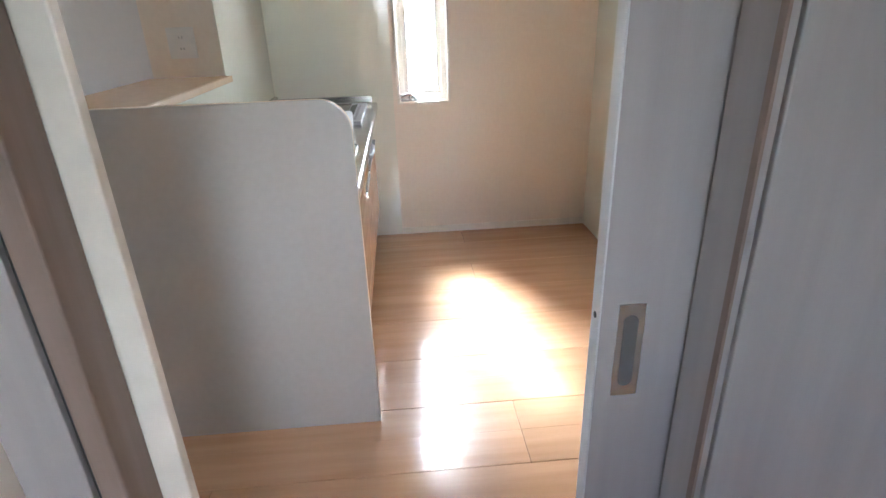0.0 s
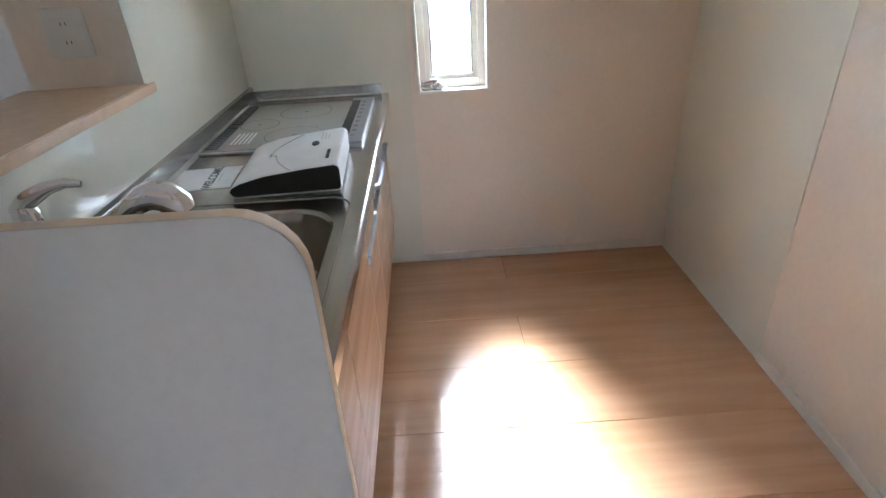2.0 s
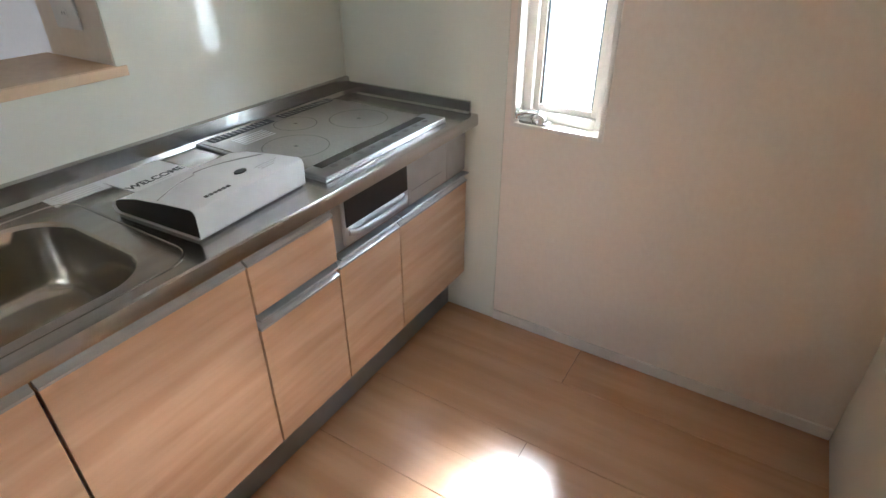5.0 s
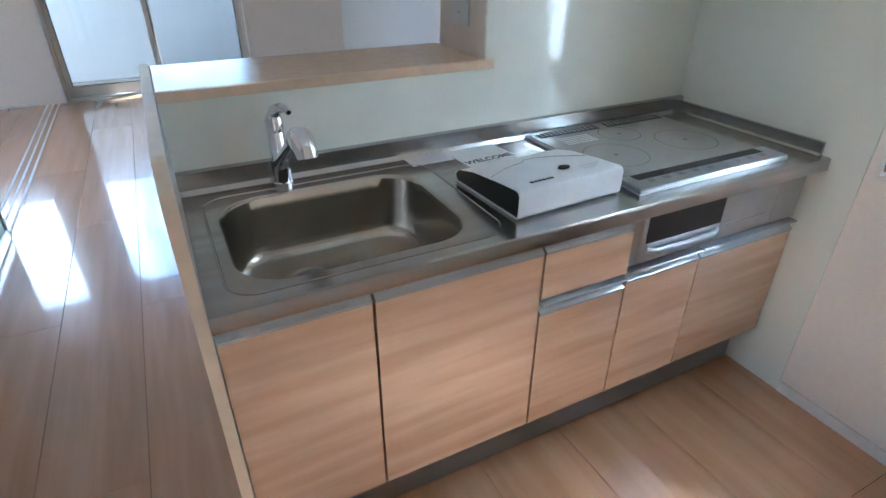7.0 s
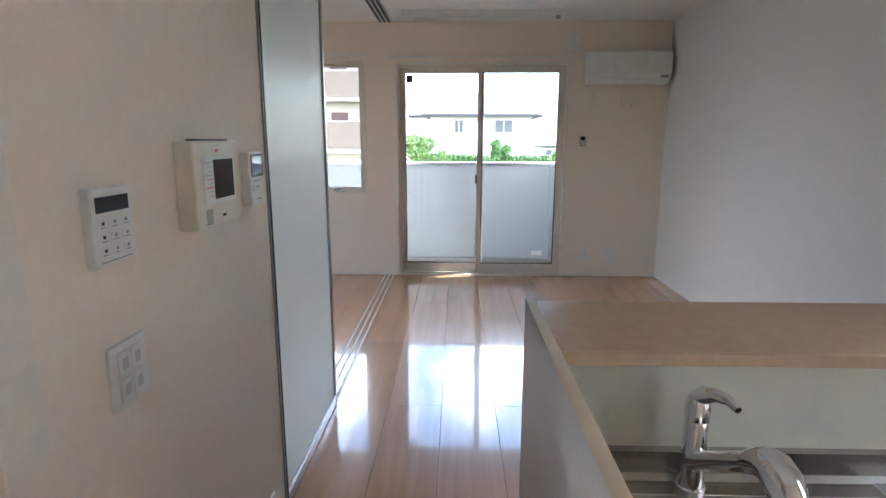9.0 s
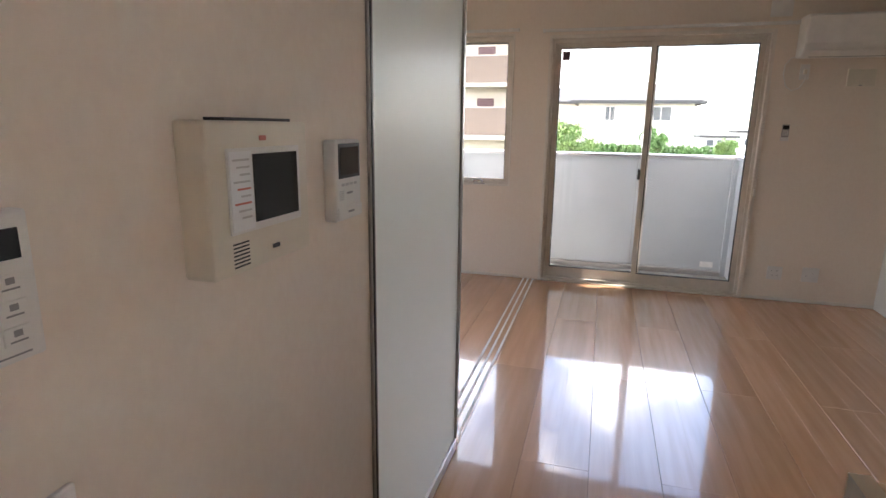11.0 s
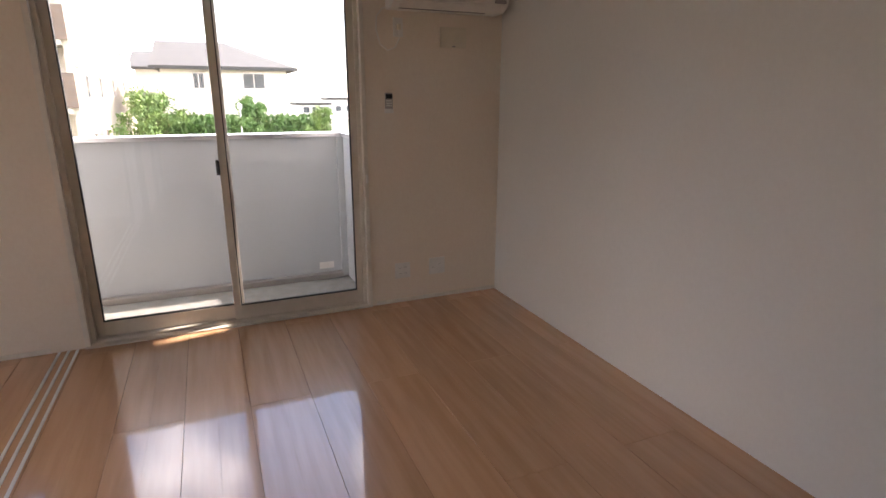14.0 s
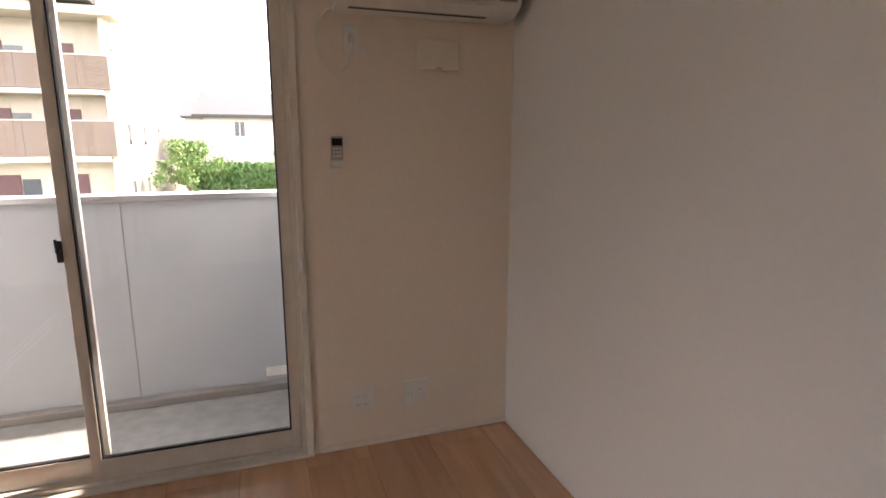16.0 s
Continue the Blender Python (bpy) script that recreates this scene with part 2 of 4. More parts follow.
def rounded(x0, x1, y0, y1, r, n=6):
    out = []
    for cx, cy, a in ((x1 - r, y1 - r, 0), (x0 + r, y1 - r, 90), (x0 + r, y0 + r, 180), (x1 - r, y0 + r, 270)):
        out += [(cx + r * math.cos(radians(a + 90 * k / n)), cy + r * math.sin(radians(a + 90 * k / n))) for k in range(n + 1)]
    return out


def mesh(name, bm, material, smooth=False):
    me = bpy.data.meshes.new(name)
    bmesh.ops.recalc_face_normals(bm, faces=bm.faces)
    bm.to_mesh(me)
    bm.free()
    me.materials.append(material)
    if smooth:
        me.shade_smooth()
        me.set_sharp_from_angle(angle=radians(35))
    return me


def part(name, bm, material, parent, label="", smooth=False):
    ob = new(name, mesh(name, bm, material, smooth))
    ob.parent = parent
    return tagged(ob, label) if label else ob


def thing(name, label, category, group="", at=(0, 0, 0), kind=""):
    ob = new(name)
    ob.location = at
    ob.empty_display_size = 0.05
    return tagged(ob, label, category, group, kind)


def structure(name, bm, material, label, category):
    return tagged(new(name, mesh(name, bm, material)), label, category, kind="structure")


def solo(name, bm, material, label, category, smooth=False):
    return tagged(new(name, mesh(name, bm, material, smooth)), label, category)


def wall_with_holes(axis, face, back, a0, a1, z0, z1, holes):
    """Wall slab between face and back along axis 'x' or 'y', with rectangular holes (a, b, za, zb) right through it."""
    bm = bmesh.new()

    def put(a, b, za, zb):
        if b - a > 1e-4 and zb - za > 1e-4:
            lo, hi = min(face, back), max(face, back)
            box(bm, *((a, b, lo, hi) if axis == "x" else (lo, hi, a, b)), za, zb)
    at = a0
    for a, b, za, zb in sorted(holes):
        put(at, a, z0, z1)
        put(a, b, z0, za)
        put(a, b, zb, z1)
        at = b
    put(at, a1, z0, z1)
    return bm


# ---- the rooms ----
CEIL, WEST, NORTH, KNORTH, EAST, SOUTH = 2.70, -5.19, 3.64, 3.385, 1.71, 0.79
BW = (0.76, 2.605, 0.0, 2.31)
SW = (-0.17, 0.44, 0.92, 2.33)
KW = (0.525, 0.84, 0.83, 2.20)
structure("wall_west", wall_with_holes("y", WEST, WEST - 0.15, -2.72, NORTH + 0.12, -0.1, CEIL + 0.1, [BW, SW]), WALLPAPER, "beige textured wallpaper wall round the balcony window", "wall")
structure("wall_north", boxes((WEST, -0.48, NORTH, NORTH + 0.12, -0.1, CEIL + 0.1)), WALLWHITE, "plain white wallpapered living room wall", "wall")
structure("wall_kitchen_north", wall_with_holes("x", KNORTH, KNORTH + 0.15, -0.19, EAST + 0.12, -0.1, CEIL + 0.1, [KW]), WALLPAPER, "cream wallpapered kitchen wall with narrow window", "wall")
structure("wall_east", boxes((EAST, EAST + 0.12, -1.72, KNORTH, -0.1, CEIL + 0.1)), WALLPAPER, "cream wallpapered kitchen side wall", "wall")
structure("wall_south", wall_with_holes("x", SOUTH, SOUTH - 0.09, -1.0, EAST, -0.1, CEIL + 0.1, [(0.05, 1.0, -0.1, 2.1)]), WALLPAPER, "beige wallpapered wall with the entrance opening", "wall")
structure("wall_partition", boxes((-0.48, -0.19, 2.51, NORTH + 0.12, -0.1, CEIL + 0.1)), WALLPAPER, "cream wallpapered partition beside the serving opening", "wall")
structure("wall_low", boxes((-0.48, -0.19, 1.619, 2.51, -0.1, 1.085)), WALLPAPER, "low wallpapered wall under the serving ledge", "wall")
structure("wall_bedroom_east", boxes((-1.03, -0.91, -2.6, SOUTH - 0.093, -0.1, CEIL + 0.1)), WALLPAPER, "beige wallpapered wall of the next room", "wall")
# the hole is added for the fill lamp; it is never in view
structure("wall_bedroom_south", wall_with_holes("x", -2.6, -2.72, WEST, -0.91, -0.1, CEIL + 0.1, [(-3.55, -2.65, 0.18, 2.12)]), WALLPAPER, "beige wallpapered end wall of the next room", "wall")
structure("wall_hall_west", boxes((-0.17, -0.05, -1.6, SOUTH - 0.09, -0.1, CEIL + 0.1)), WALLPAPER, "beige wallpapered hallway wall", "wall")
structure("wall_hall_south", wall_with_holes("x", -1.6, -1.72, -0.17, EAST, -0.1, CEIL + 0.1, [(0.30, 0.86, 0.9, 1.9)]), WALLPAPER, "beige wallpapered hallway end wall", "wall")
structure("ceiling", boxes((WEST - 0.15, EAST + 0.12, -2.72, NORTH + 0.12, CEIL, CEIL + 0.1)), CEILPAPER, "plain white papered ceiling", "ceiling")

# glossy kitchen wall panels
kp = tagged(new("wall_panel_kitchen"), "glossy white splash panels behind the worktop", "wall panel", kind="structure")
bm = bmesh.new()
prism(bm, [(1.619, 0.86), (KNORTH - 0.005, 0.86), (KNORTH - 0.005, CEIL - 0.003), (2.512, CEIL - 0.003), (2.512, 1.083), (1.619, 1.083)], "x", -0.19, -0.186)
part("splash_panel", bm, KPANEL, kp)
part("splash_panel", boxes((-0.185, 0.50, KNORTH - 0.004, KNORTH, 0.001, CEIL - 0.003)), KPANEL, kp)
part("splash_panel", boxes((EAST - 0.004, EAST, 2.50, KNORTH - 0.001, 0.001, CEIL - 0.003)), KPANEL, kp)


def skirting(name, *runs):
    top = tagged(new(name), "low cream skirting board along the wall foot", "skirting board", kind="structure")
    for r in runs:
        part("baseboard_strip", boxes(r, bevel=0.002), TRIM, top)
    return top


skirting("baseboard", (0.502, EAST - 0.006, KNORTH - 0.009, KNORTH + 0.001, 0.001, 0.045), (EAST - 0.009, EAST + 0.001, SOUTH, 2.498, 0.001, 0.045),
         (-0.995, 0.045, SOUTH - 0.001, SOUTH + 0.009, 0.001, 0.045), (WEST - 0.001, WEST + 0.008, 2.64, NORTH, 0.001, 0.03),
         (WEST - 0.001, WEST + 0.008, -2.6, 0.58, 0.001, 0.03))


# ---- windows ----
def slider_window():
    w = tagged(new("window_1"), "tall two-leaf sliding balcony window with champagne frame", "window", kind="structure")
    y0, y1, z0, z1 = BW
    xo, xi = WEST - 0.14, WEST + 0.012
    part("window_casing", boxes((WEST - 0.06, xi, y0, y0 + 0.03, z0, z1), (WEST - 0.06, xi, y1 - 0.03, y1, z0, z1), (WEST - 0.06, xi, y0 + 0.03, y1 - 0.03, z1 - 0.03, z1), bevel=0.002), TRIM, w)
    part("window_frame", boxes((xo, WEST - 0.03, y0 + 0.03, y0 + 0.055, z0 + 0.012, z1 - 0.03), (xo, WEST - 0.03, y1 - 0.055, y1 - 0.03, z0 + 0.012, z1 - 0.03),
                               (xo, WEST - 0.03, y0 + 0.055, y1 - 0.055, z1 - 0.065, z1 - 0.03), (xo, WEST - 0.03, y0 + 0.055, y1 - 0.055, z0 + 0.012, z0 + 0.03), bevel=0.002), SASHM, w)
    part("sill_strip", boxes((WEST - 0.06, WEST + 0.02, y0 + 0.001, y1 - 0.001, -0.03, 0.012), bevel=0.002), SASHM, w)
    mid = 1.675
    for a, b, x in ((y0 + 0.055, mid + 0.038, WEST - 0.095), (mid - 0.032, y1 - 0.055, WEST - 0.06)):
        s = part("sash", boxes((x - 0.015, x + 0.015, a, a + 0.045, 0.03, z1 - 0.065), (x - 0.015, x + 0.015, b - 0.045, b, 0.03, z1 - 0.065),
                               (x - 0.015, x + 0.015, a + 0.045, b - 0.045, 0.03, 0.125), (x - 0.015, x + 0.015, a + 0.045, b - 0.045, z1 - 0.105, z1 - 0.065), bevel=0.002), SASHM, w)
        ya, yb, za, zb = a + 0.045, b - 0.045, 0.125, z1 - 0.105
        part("gasket", boxes((x - 0.012, x + 0.012, ya, ya + 0.007, za, zb), (x - 0.012, x + 0.012, yb - 0.007, yb, za, zb),
                             (x - 0.012, x + 0.012, ya + 0.007, yb - 0.007, za, za + 0.007), (x - 0.012, x + 0.012, ya + 0.007, yb - 0.007, zb - 0.007, zb)), GASKET, s)
        p = part("pane", boxes((x - 0.003, x + 0.003, ya + 0.007, yb - 0.007, za + 0.007, zb - 0.007)), GLASSM, s)
        p.visible_shadow = False
    lock = bmesh.new()
    box(lock, WEST - 0.045, WEST - 0.035, 1.622, 1.645, 1.03, 1.12, 0.003)
    tube(lock, [(WEST - 0.038, 1.633, 1.08), (WEST - 0.015, 1.633, 1.08)], 0.009, 10)
    tube(lock, [(WEST - 0.02, 1.633, 1.08), (WEST - 0.018, 1.629, 1.13)], [0.008, 0.006], 8)
    part("crescent_lock", lock, GASKET, w, "dark crescent lock")
    part("vent_strip", boxes((WEST - 0.05, WEST - 0.042, 1.72, 2.52, 2.248, 2.262)), GASKET, w)
    part("cord_hook", boxes((WEST + 0.012, WEST + 0.03, 2.585, 2.60, 0.93, 0.99), bevel=0.003), PLASTIC, w)
    stick = boxes((WEST - 0.091, WEST - 0.0895, 0.875, 0.945, 2.10, 2.18))
    part("sticker", stick, MAROON, w, "small dark red rescue sticker")
    return w


def casement(name, label, axis, hole, wall, sign, pane_mat, depth):
    """Narrow hinged window: casing, frame, sash with pane, crank handle. sign: way from the wall face to the outside."""
    w = tagged(new(name), label, "window", kind="structure")
    a0, a1, z0, z1 = hole

    def slab(a, b, d0, d1, za, zb):
        lo, hi = sorted((wall + sign * d0, wall + sign * d1))
        return (lo, hi, a, b, za, zb) if axis == "y" else (a, b, lo, hi, za, zb)
    part("window_casing", boxes(slab(a0, a0 + 0.014, -0.008, depth, z0, z1), slab(a1 - 0.014, a1, -0.008, depth, z0, z1),
                                slab(a0 + 0.014, a1 - 0.014, -0.008, depth, z1 - 0.014, z1), slab(a0 + 0.014, a1 - 0.014, -0.008, depth, z0, z0 + 0.014), bevel=0.002), TRIM, w)
    b0, b1, c0, c1 = a0 + 0.015, a1 - 0.015, z0 + 0.015, z1 - 0.015
    part("window_frame", boxes(slab(b0, b0 + 0.03, depth - 0.02, depth + 0.04, c0, c1), slab(b1 - 0.03, b1, depth - 0.02, depth + 0.04, c0, c1),
                               slab(b0 + 0.03, b1 - 0.03, depth - 0.02, depth + 0.04, c1 - 0.03, c1), slab(b0 + 0.03, b1 - 0.03, depth - 0.02, depth + 0.04, c0, c0 + 0.03), bevel=0.002), SASHM, w)
    b0, b1, c0, c1 = b0 + 0.03, b1 - 0.03, c0 + 0.03, c1 - 0.03
    s = part("sash", boxes(slab(b0, b0 + 0.022, depth, depth + 0.03, c0, c1), slab(b1 - 0.022, b1, depth, depth + 0.03, c0, c1),
                           slab(b0 + 0.022, b1 - 0.022, depth, depth + 0.03, c1 - 0.022, c1), slab(b0 + 0.022, b1 - 0.022, depth, depth + 0.03, c0, c0 + 0.022), bevel=0.002), SASHM, w)
    b0, b1, c0, c1 = b0 + 0.022, b1 - 0.022, c0 + 0.022, c1 - 0.022
    part("gasket", boxes(slab(b0, b0 + 0.006, depth + 0.005, depth + 0.025, c0, c1), slab(b1 - 0.006, b1, depth + 0.005, depth + 0.025, c0, c1),
                         slab(b0 + 0.006, b1 - 0.006, depth + 0.005, depth + 0.025, c1 - 0.006, c1)), GASKET, s)
    p = part("pane", boxes(slab(b0, b1, depth + 0.012, depth + 0.017, c0, c1)), pane_mat, s)
    p.visible_shadow = pane_mat is FROSTWIN
    return w


slider_window()
casement("window_2", "narrow clear casement window above the bedroom floor", "y", SW, WEST, -1, GLASSM, 0.05)
casement("window_3", "narrow frosted casement window above the kitchen floor", "x", KW, KNORTH, 1, FROSTWIN, 0.07)


def crank(at, turn):
    c = thing("window_crank", "rounded dark chrome crank on the window frame", "window handle", "window cranks", at)
    c.matrix_world = pose(*at, 0, 0, turn)
    bm = bmesh.new()
    prism(bm, rounded(-0.058, 0.055, -0.022, 0.022, 0.021, 6), "z", 0.0, 0.008)
    part("base", bm, ALUGREY, c, smooth=True)
    bm = bmesh.new()
    tube(bm, [(0.012, 0, 0.006), (0.012, 0, 0.020), (0.012, 0, 0.032), (0.012, 0, 0.038)], [0.030, 0.029, 0.021, 0.008], 20)
    part("hub", bm, CHROME, c, smooth=True)
    bm = bmesh.new()
    tube(bm, [(0.012, -0.004, 0.036), (-0.012, -0.010, 0.040), (-0.038, -0.016, 0.034), (-0.062, -0.018, 0.026)], [0.011, 0.010, 0.009, 0.011], 12)
    tube(bm, [(-0.060, -0.018, 0.012), (-0.061, -0.018, 0.03), (-0.061, -0.018, 0.044)], [0.009, 0.012, 0.008], 12)
    part("lever", bm, CHROME, c, smooth=True)


crank((0.602, KNORTH + 0.025, KW[2] + 0.014), 0)
crank((WEST - 0.012, 0.135, SW[2] + 0.014), 90)


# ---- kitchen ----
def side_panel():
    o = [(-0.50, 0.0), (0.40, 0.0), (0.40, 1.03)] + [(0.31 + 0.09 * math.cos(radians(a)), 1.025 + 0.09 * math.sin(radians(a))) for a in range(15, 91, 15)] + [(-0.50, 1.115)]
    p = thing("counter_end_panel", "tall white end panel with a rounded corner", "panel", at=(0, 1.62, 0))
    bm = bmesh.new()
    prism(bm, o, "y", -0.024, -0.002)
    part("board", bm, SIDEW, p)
    # edge band just proud of the board's narrow faces
    bm = bmesh.new()
    outer = [(x + 0.0015 * (1 if x > 0 else -1), z + (0.0015 if z > 0 else 0)) for x, z in o]
    n = len(o)
    for k in range(1, n - 0):
        a, b = outer[k], outer[(k + 1) % n]
        if k == n - 1:
            b = outer[0]
        q = [bm.verts.new((a[0], -0.0245, a[1])), bm.verts.new((b[0], -0.0245, b[1])), bm.verts.new((b[0], -0.0015, b[1])), bm.verts.new((a[0], -0.0015, a[1]))]
        bm.faces.new(q)
    part("edge_band", bm, SIDEEDGE, p)


side_panel()
led = thing("serving_ledge", "cream wooden ledge on the low wall", "ledge", at=(-0.33, 2.08, 1.085))
part("board", boxes((-0.175, 0.159, -0.461, 0.429, 0.0, 0.025), bevel=0.004), LEDGEM, led)
part("edge_strip", boxes((0.1592, 0.165, -0.461, 0.45, -0.001, 0.024), bevel=0.0015), LEDGEM, led)

SINKX, SINKY = (-0.085, 0.337), (1.685, 2.205)


def worktop():
    w = thing("kitchen_worktop", "brushed stainless steel worktop with pressed sink", "worktop", at=(0.1, 2.5, 0.81))
    inv = Matrix.Translation((-0.1, -2.5, -0.81))
    x0, x1, y0, y1, z = -0.184, 0.402, 1.619, KNORTH - 0.006, 0.85
    hole = rounded(*SINKX, *SINKY, 0.11, 8)
    bm = bmesh.new()
    # sheet round the sink hole, then the plain rest
    X0, X1, YA, YB = x0, x1 - 0.006, y0, 2.32
    n = 8
    corners = ((X1, YB, "y"), (X0, YB, "x"), (X0, YA, "y"), (X1, YA, "x"))
    out = []
    for q, (cx, cy, first) in enumerate(corners):
        for k in range(n + 1):
            hx, hy = hole[q * (n + 1) + k]
            if k == n // 2:
                out.append((cx, cy))
            elif (k < n // 2) == (first == "y"):
                out.append((cx, hy))
            else:
                out.append((hx, cy))
    vo = [bm.verts.new((x, y, z)) for x, y in out]
    vi = [bm.verts.new((x, y, z)) for x, y in hole]
    for k in range(len(vo)):
        m = (k + 1) % len(vo)
        bm.faces.new((vo[k], vo[m], vi[m], vi[k]))
    bm.faces.new([bm.verts.new(v) for v in ((X0, YB, z), (X1, YB, z), (X1, y1, z), (X0, y1, z))])
    # rolled front edge and underside
    prof = [(x1 - 0.006, z), (x1 - 0.001, z - 0.003), (x1, z - 0.009), (x1, z - 0.038), (x1 - 0.02, z - 0.04)]
    a = [bm.verts.new((px, y0, pz)) for px, pz in prof]
    b = [bm.verts.new((px, y1, pz)) for px, pz in prof]
    for k in range(len(prof) - 1):
        bm.faces.new((a[k], a[k + 1], b[k + 1], b[k]))
    bm.transform(inv)
    part("top", bm, STEEL, w, smooth=True)
    up = bmesh.new()
    prism(up, [(x0, 0.845), (x0 + 0.03, 0.845), (x0 + 0.017, 0.862), (x0 + 0.014, 0.905), (x0, 0.909)], "y", y0, y1)
    prism(up, [(y1, 0.845), (y1 - 0.02, 0.845), (y1 - 0.010, 0.857), (y1 - 0.008, 0.889), (y1, 0.891)], "x", x0 + 0.017, x1 - 0.03)
    up.transform(inv)
    part("upstand", up, STEEL, w)
    # raised bead round the sink
    bead = bmesh.new()
    ring = [(x, y, z - 0.0005) for x, y in rounded(SINKX[0] - 0.03, SINKX[1] + 0.025, SINKY[0] - 0.025, SINKY[1] + 0.06, 0.06, 6)]
    tube(bead, ring + ring[:1], 0.003, 8)
    bead.transform(inv)
    part("bead", bead, STEEL, w, smooth=True)
    bowl = bmesh.new()
    rings = []
    for inset, depth in ((0.0, 0.0), (0.003, -0.0015), (0.008, -0.008), (0.011, -0.05), (0.015, -0.135), (0.019, -0.155), (0.029, -0.168), (0.045, -0.175), (0.10, -0.180)):
        r = max(0.03, 0.11 - inset * 0.45)
        rings.append([bowl.verts.new((x, y, z + depth)) for x, y in rounded(SINKX[0] + inset, SINKX[1] - inset, SINKY[0] + inset, SINKY[1] - inset, r, 8)])
    for r, s in zip(rings, rings[1:]):
        for k in range(len(r)):
            bowl.faces.new((r[k], r[(k + 1) % len(r)], s[(k + 1) % len(s)], s[k]))
    mid = bowl.verts.new((0.10, 1.90, z - 0.184))
    for k in range(len(rings[-1])):
        bowl.faces.new((rings[-1][k], rings[-1][(k + 1) % len(rings[-1])], mid))
    bowl.transform(inv)
    part("basin", bowl, BASIN, w, "deep stainless sink basin", smooth=True)
    dr = bmesh.new()
    for r0, h in ((0.062, 0.003), (0.05, 0.006), (0.036, 0.004)):
        tube(dr, [(0.075, 1.865, 0.665), (0.075, 1.865, 0.668 + h)], r0, 28)
    dr.transform(inv)
    dn = part("drain", dr, CHROME, w, "round drain strainer", smooth=True)
    cup = bmesh.new()
    tube(cup, [(0.075, 1.865, 0.673), (0.075, 1.865, 0.6747)], 0.040, 28)
    cup.transform(inv)
    part("strainer_cup", cup, RECESS, dn)
    knob = bmesh.new()
    tube(knob, [(0.075, 1.865, 0.6745), (0.075, 1.865, 0.680)], 0.012, 16)
    knob.transform(inv)
    part("strainer_knob", knob, CHROME, dn)


worktop()


def faucet(at):
    f = thing("kitchen_tap", "chrome single-lever tap with pull-out shower head", "tap", at=at)
    bm = bmesh.new()
    tube(bm, [(0, 0, 0), (0, 0, 0.01), (0, 0, 0.012), (0, 0, 0.05), (0, 0, 0.14), (0, 0, 0.143), (0, 0, 0.146), (0, 0, 0.175), (0, 0, 0.188)], [0.027, 0.027, 0.024, 0.022, 0.021, 0.019, 0.022, 0.023, 0.016], 24)
    part("body", bm, CHROME, f, smooth=True)
    bm = bmesh.new()
    tube(bm, [(-0.012, 0, 0.176), (0.01, 0.004, 0.197), (0.045, 0.01, 0.213), (0.075, 0.016, 0.218), (0.098, 0.02, 0.213)], [0.016, 0.017, 0.012, 0.009, 0.006], 14)
    part("lever", bm, CHROME, f, smooth=True)
    bm = bmesh.new()
    tube(bm, [(0, 0, 0.06), (0.03, 0.002, 0.075), (0.09, 0.006, 0.115), (0.17, 0.01, 0.165)], [0.022, 0.019, 0.0175, 0.017], 16)
    part("spout", bm, CHROME, f, smooth=True)
    bm = bmesh.new()
    tube(bm, [(0.163, 0.01, 0.161), (0.178, 0.01, 0.172), (0.20, 0.011, 0.184), (0.222, 0.012, 0.188), (0.243, 0.013, 0.180), (0.255, 0.014, 0.166), (0.259, 0.014, 0.154)], [0.018, 0.021, 0.024, 0.027, 0.028, 0.026, 0.023], 20)
    part("shower_head", bm, CHROME, f, smooth=True)


faucet((-0.135, 1.87, 0.85))


# base units: y range, z range of the front, and the rail over it
def unit(y0, y1, fronts, label, extra=None):
    u = thing("base_cabinet", label, "kitchen cabinet", "kitchen base cabinets", (0.1, (y0 + y1) / 2, 0.0))
    off = Matrix.Translation((-0.1, -(y0 + y1) / 2, 0))
    top = max(z1 for z0, z1 in fronts)
    bm = boxes((-0.17, 0.345, y0 + 0.001, y1 - 0.001, 0.17, 0.64 if y1 < 2.4 else top + 0.015))
    bm.transform(off)
    part("carcass", bm, CABSIDE, u)
    for z0, z1 in fronts:
        bm = boxes((0.347, 0.365, y0 + 0.002, y1 - 0.002, z0, z1 - 0.038), bevel=0.0012)
        bm.transform(off)
        d = part("door" if z1 - z0 > 0.25 else "drawer_front", bm, CABWOOD, u)
        bm = bmesh.new()
        prism(bm, [(0.347, z1 - 0.037), (0.3675, z1 - 0.037), (0.3675, z1 - 0.031), (0.358, z1 - 0.025), (0.353, z1 - 0.015), (0.357, z1 - 0.007),
                   (0.373, z1 - 0.006), (0.3755, z1 - 0.003), (0.373, z1), (0.347, z1)], "y", y0 + 0.002, y1 - 0.002)
        bm.transform(off)
        part("handle", bm, RAILM, d, "full-width aluminium grip rail")
    return u


unit(1.619, 1.930, [(0.193, 0.798)], "narrow oak-look sink cabinet with aluminium grip rail")
unit(1.932, 2.366, [(0.193, 0.798)], "wide oak-look sink cabinet with aluminium grip rail")
unit(2.368, 2.655, [(0.193, 0.615), (0.628, 0.798)], "oak-look cabinet with a drawer above a door")
unit(2.657, 2.944, [(0.193, 0.632)], "oak-look cabinet under the grill")
unit(2.946, 3.372, [(0.193, 0.632)], "wide oak-look cabinet under the grill")
solo("plinth", boxes((0.27, 0.285, 1.619, 3.378, 0.001, 0.19)), KICK, "grey metal plinth under the base cabinets", "plinth")


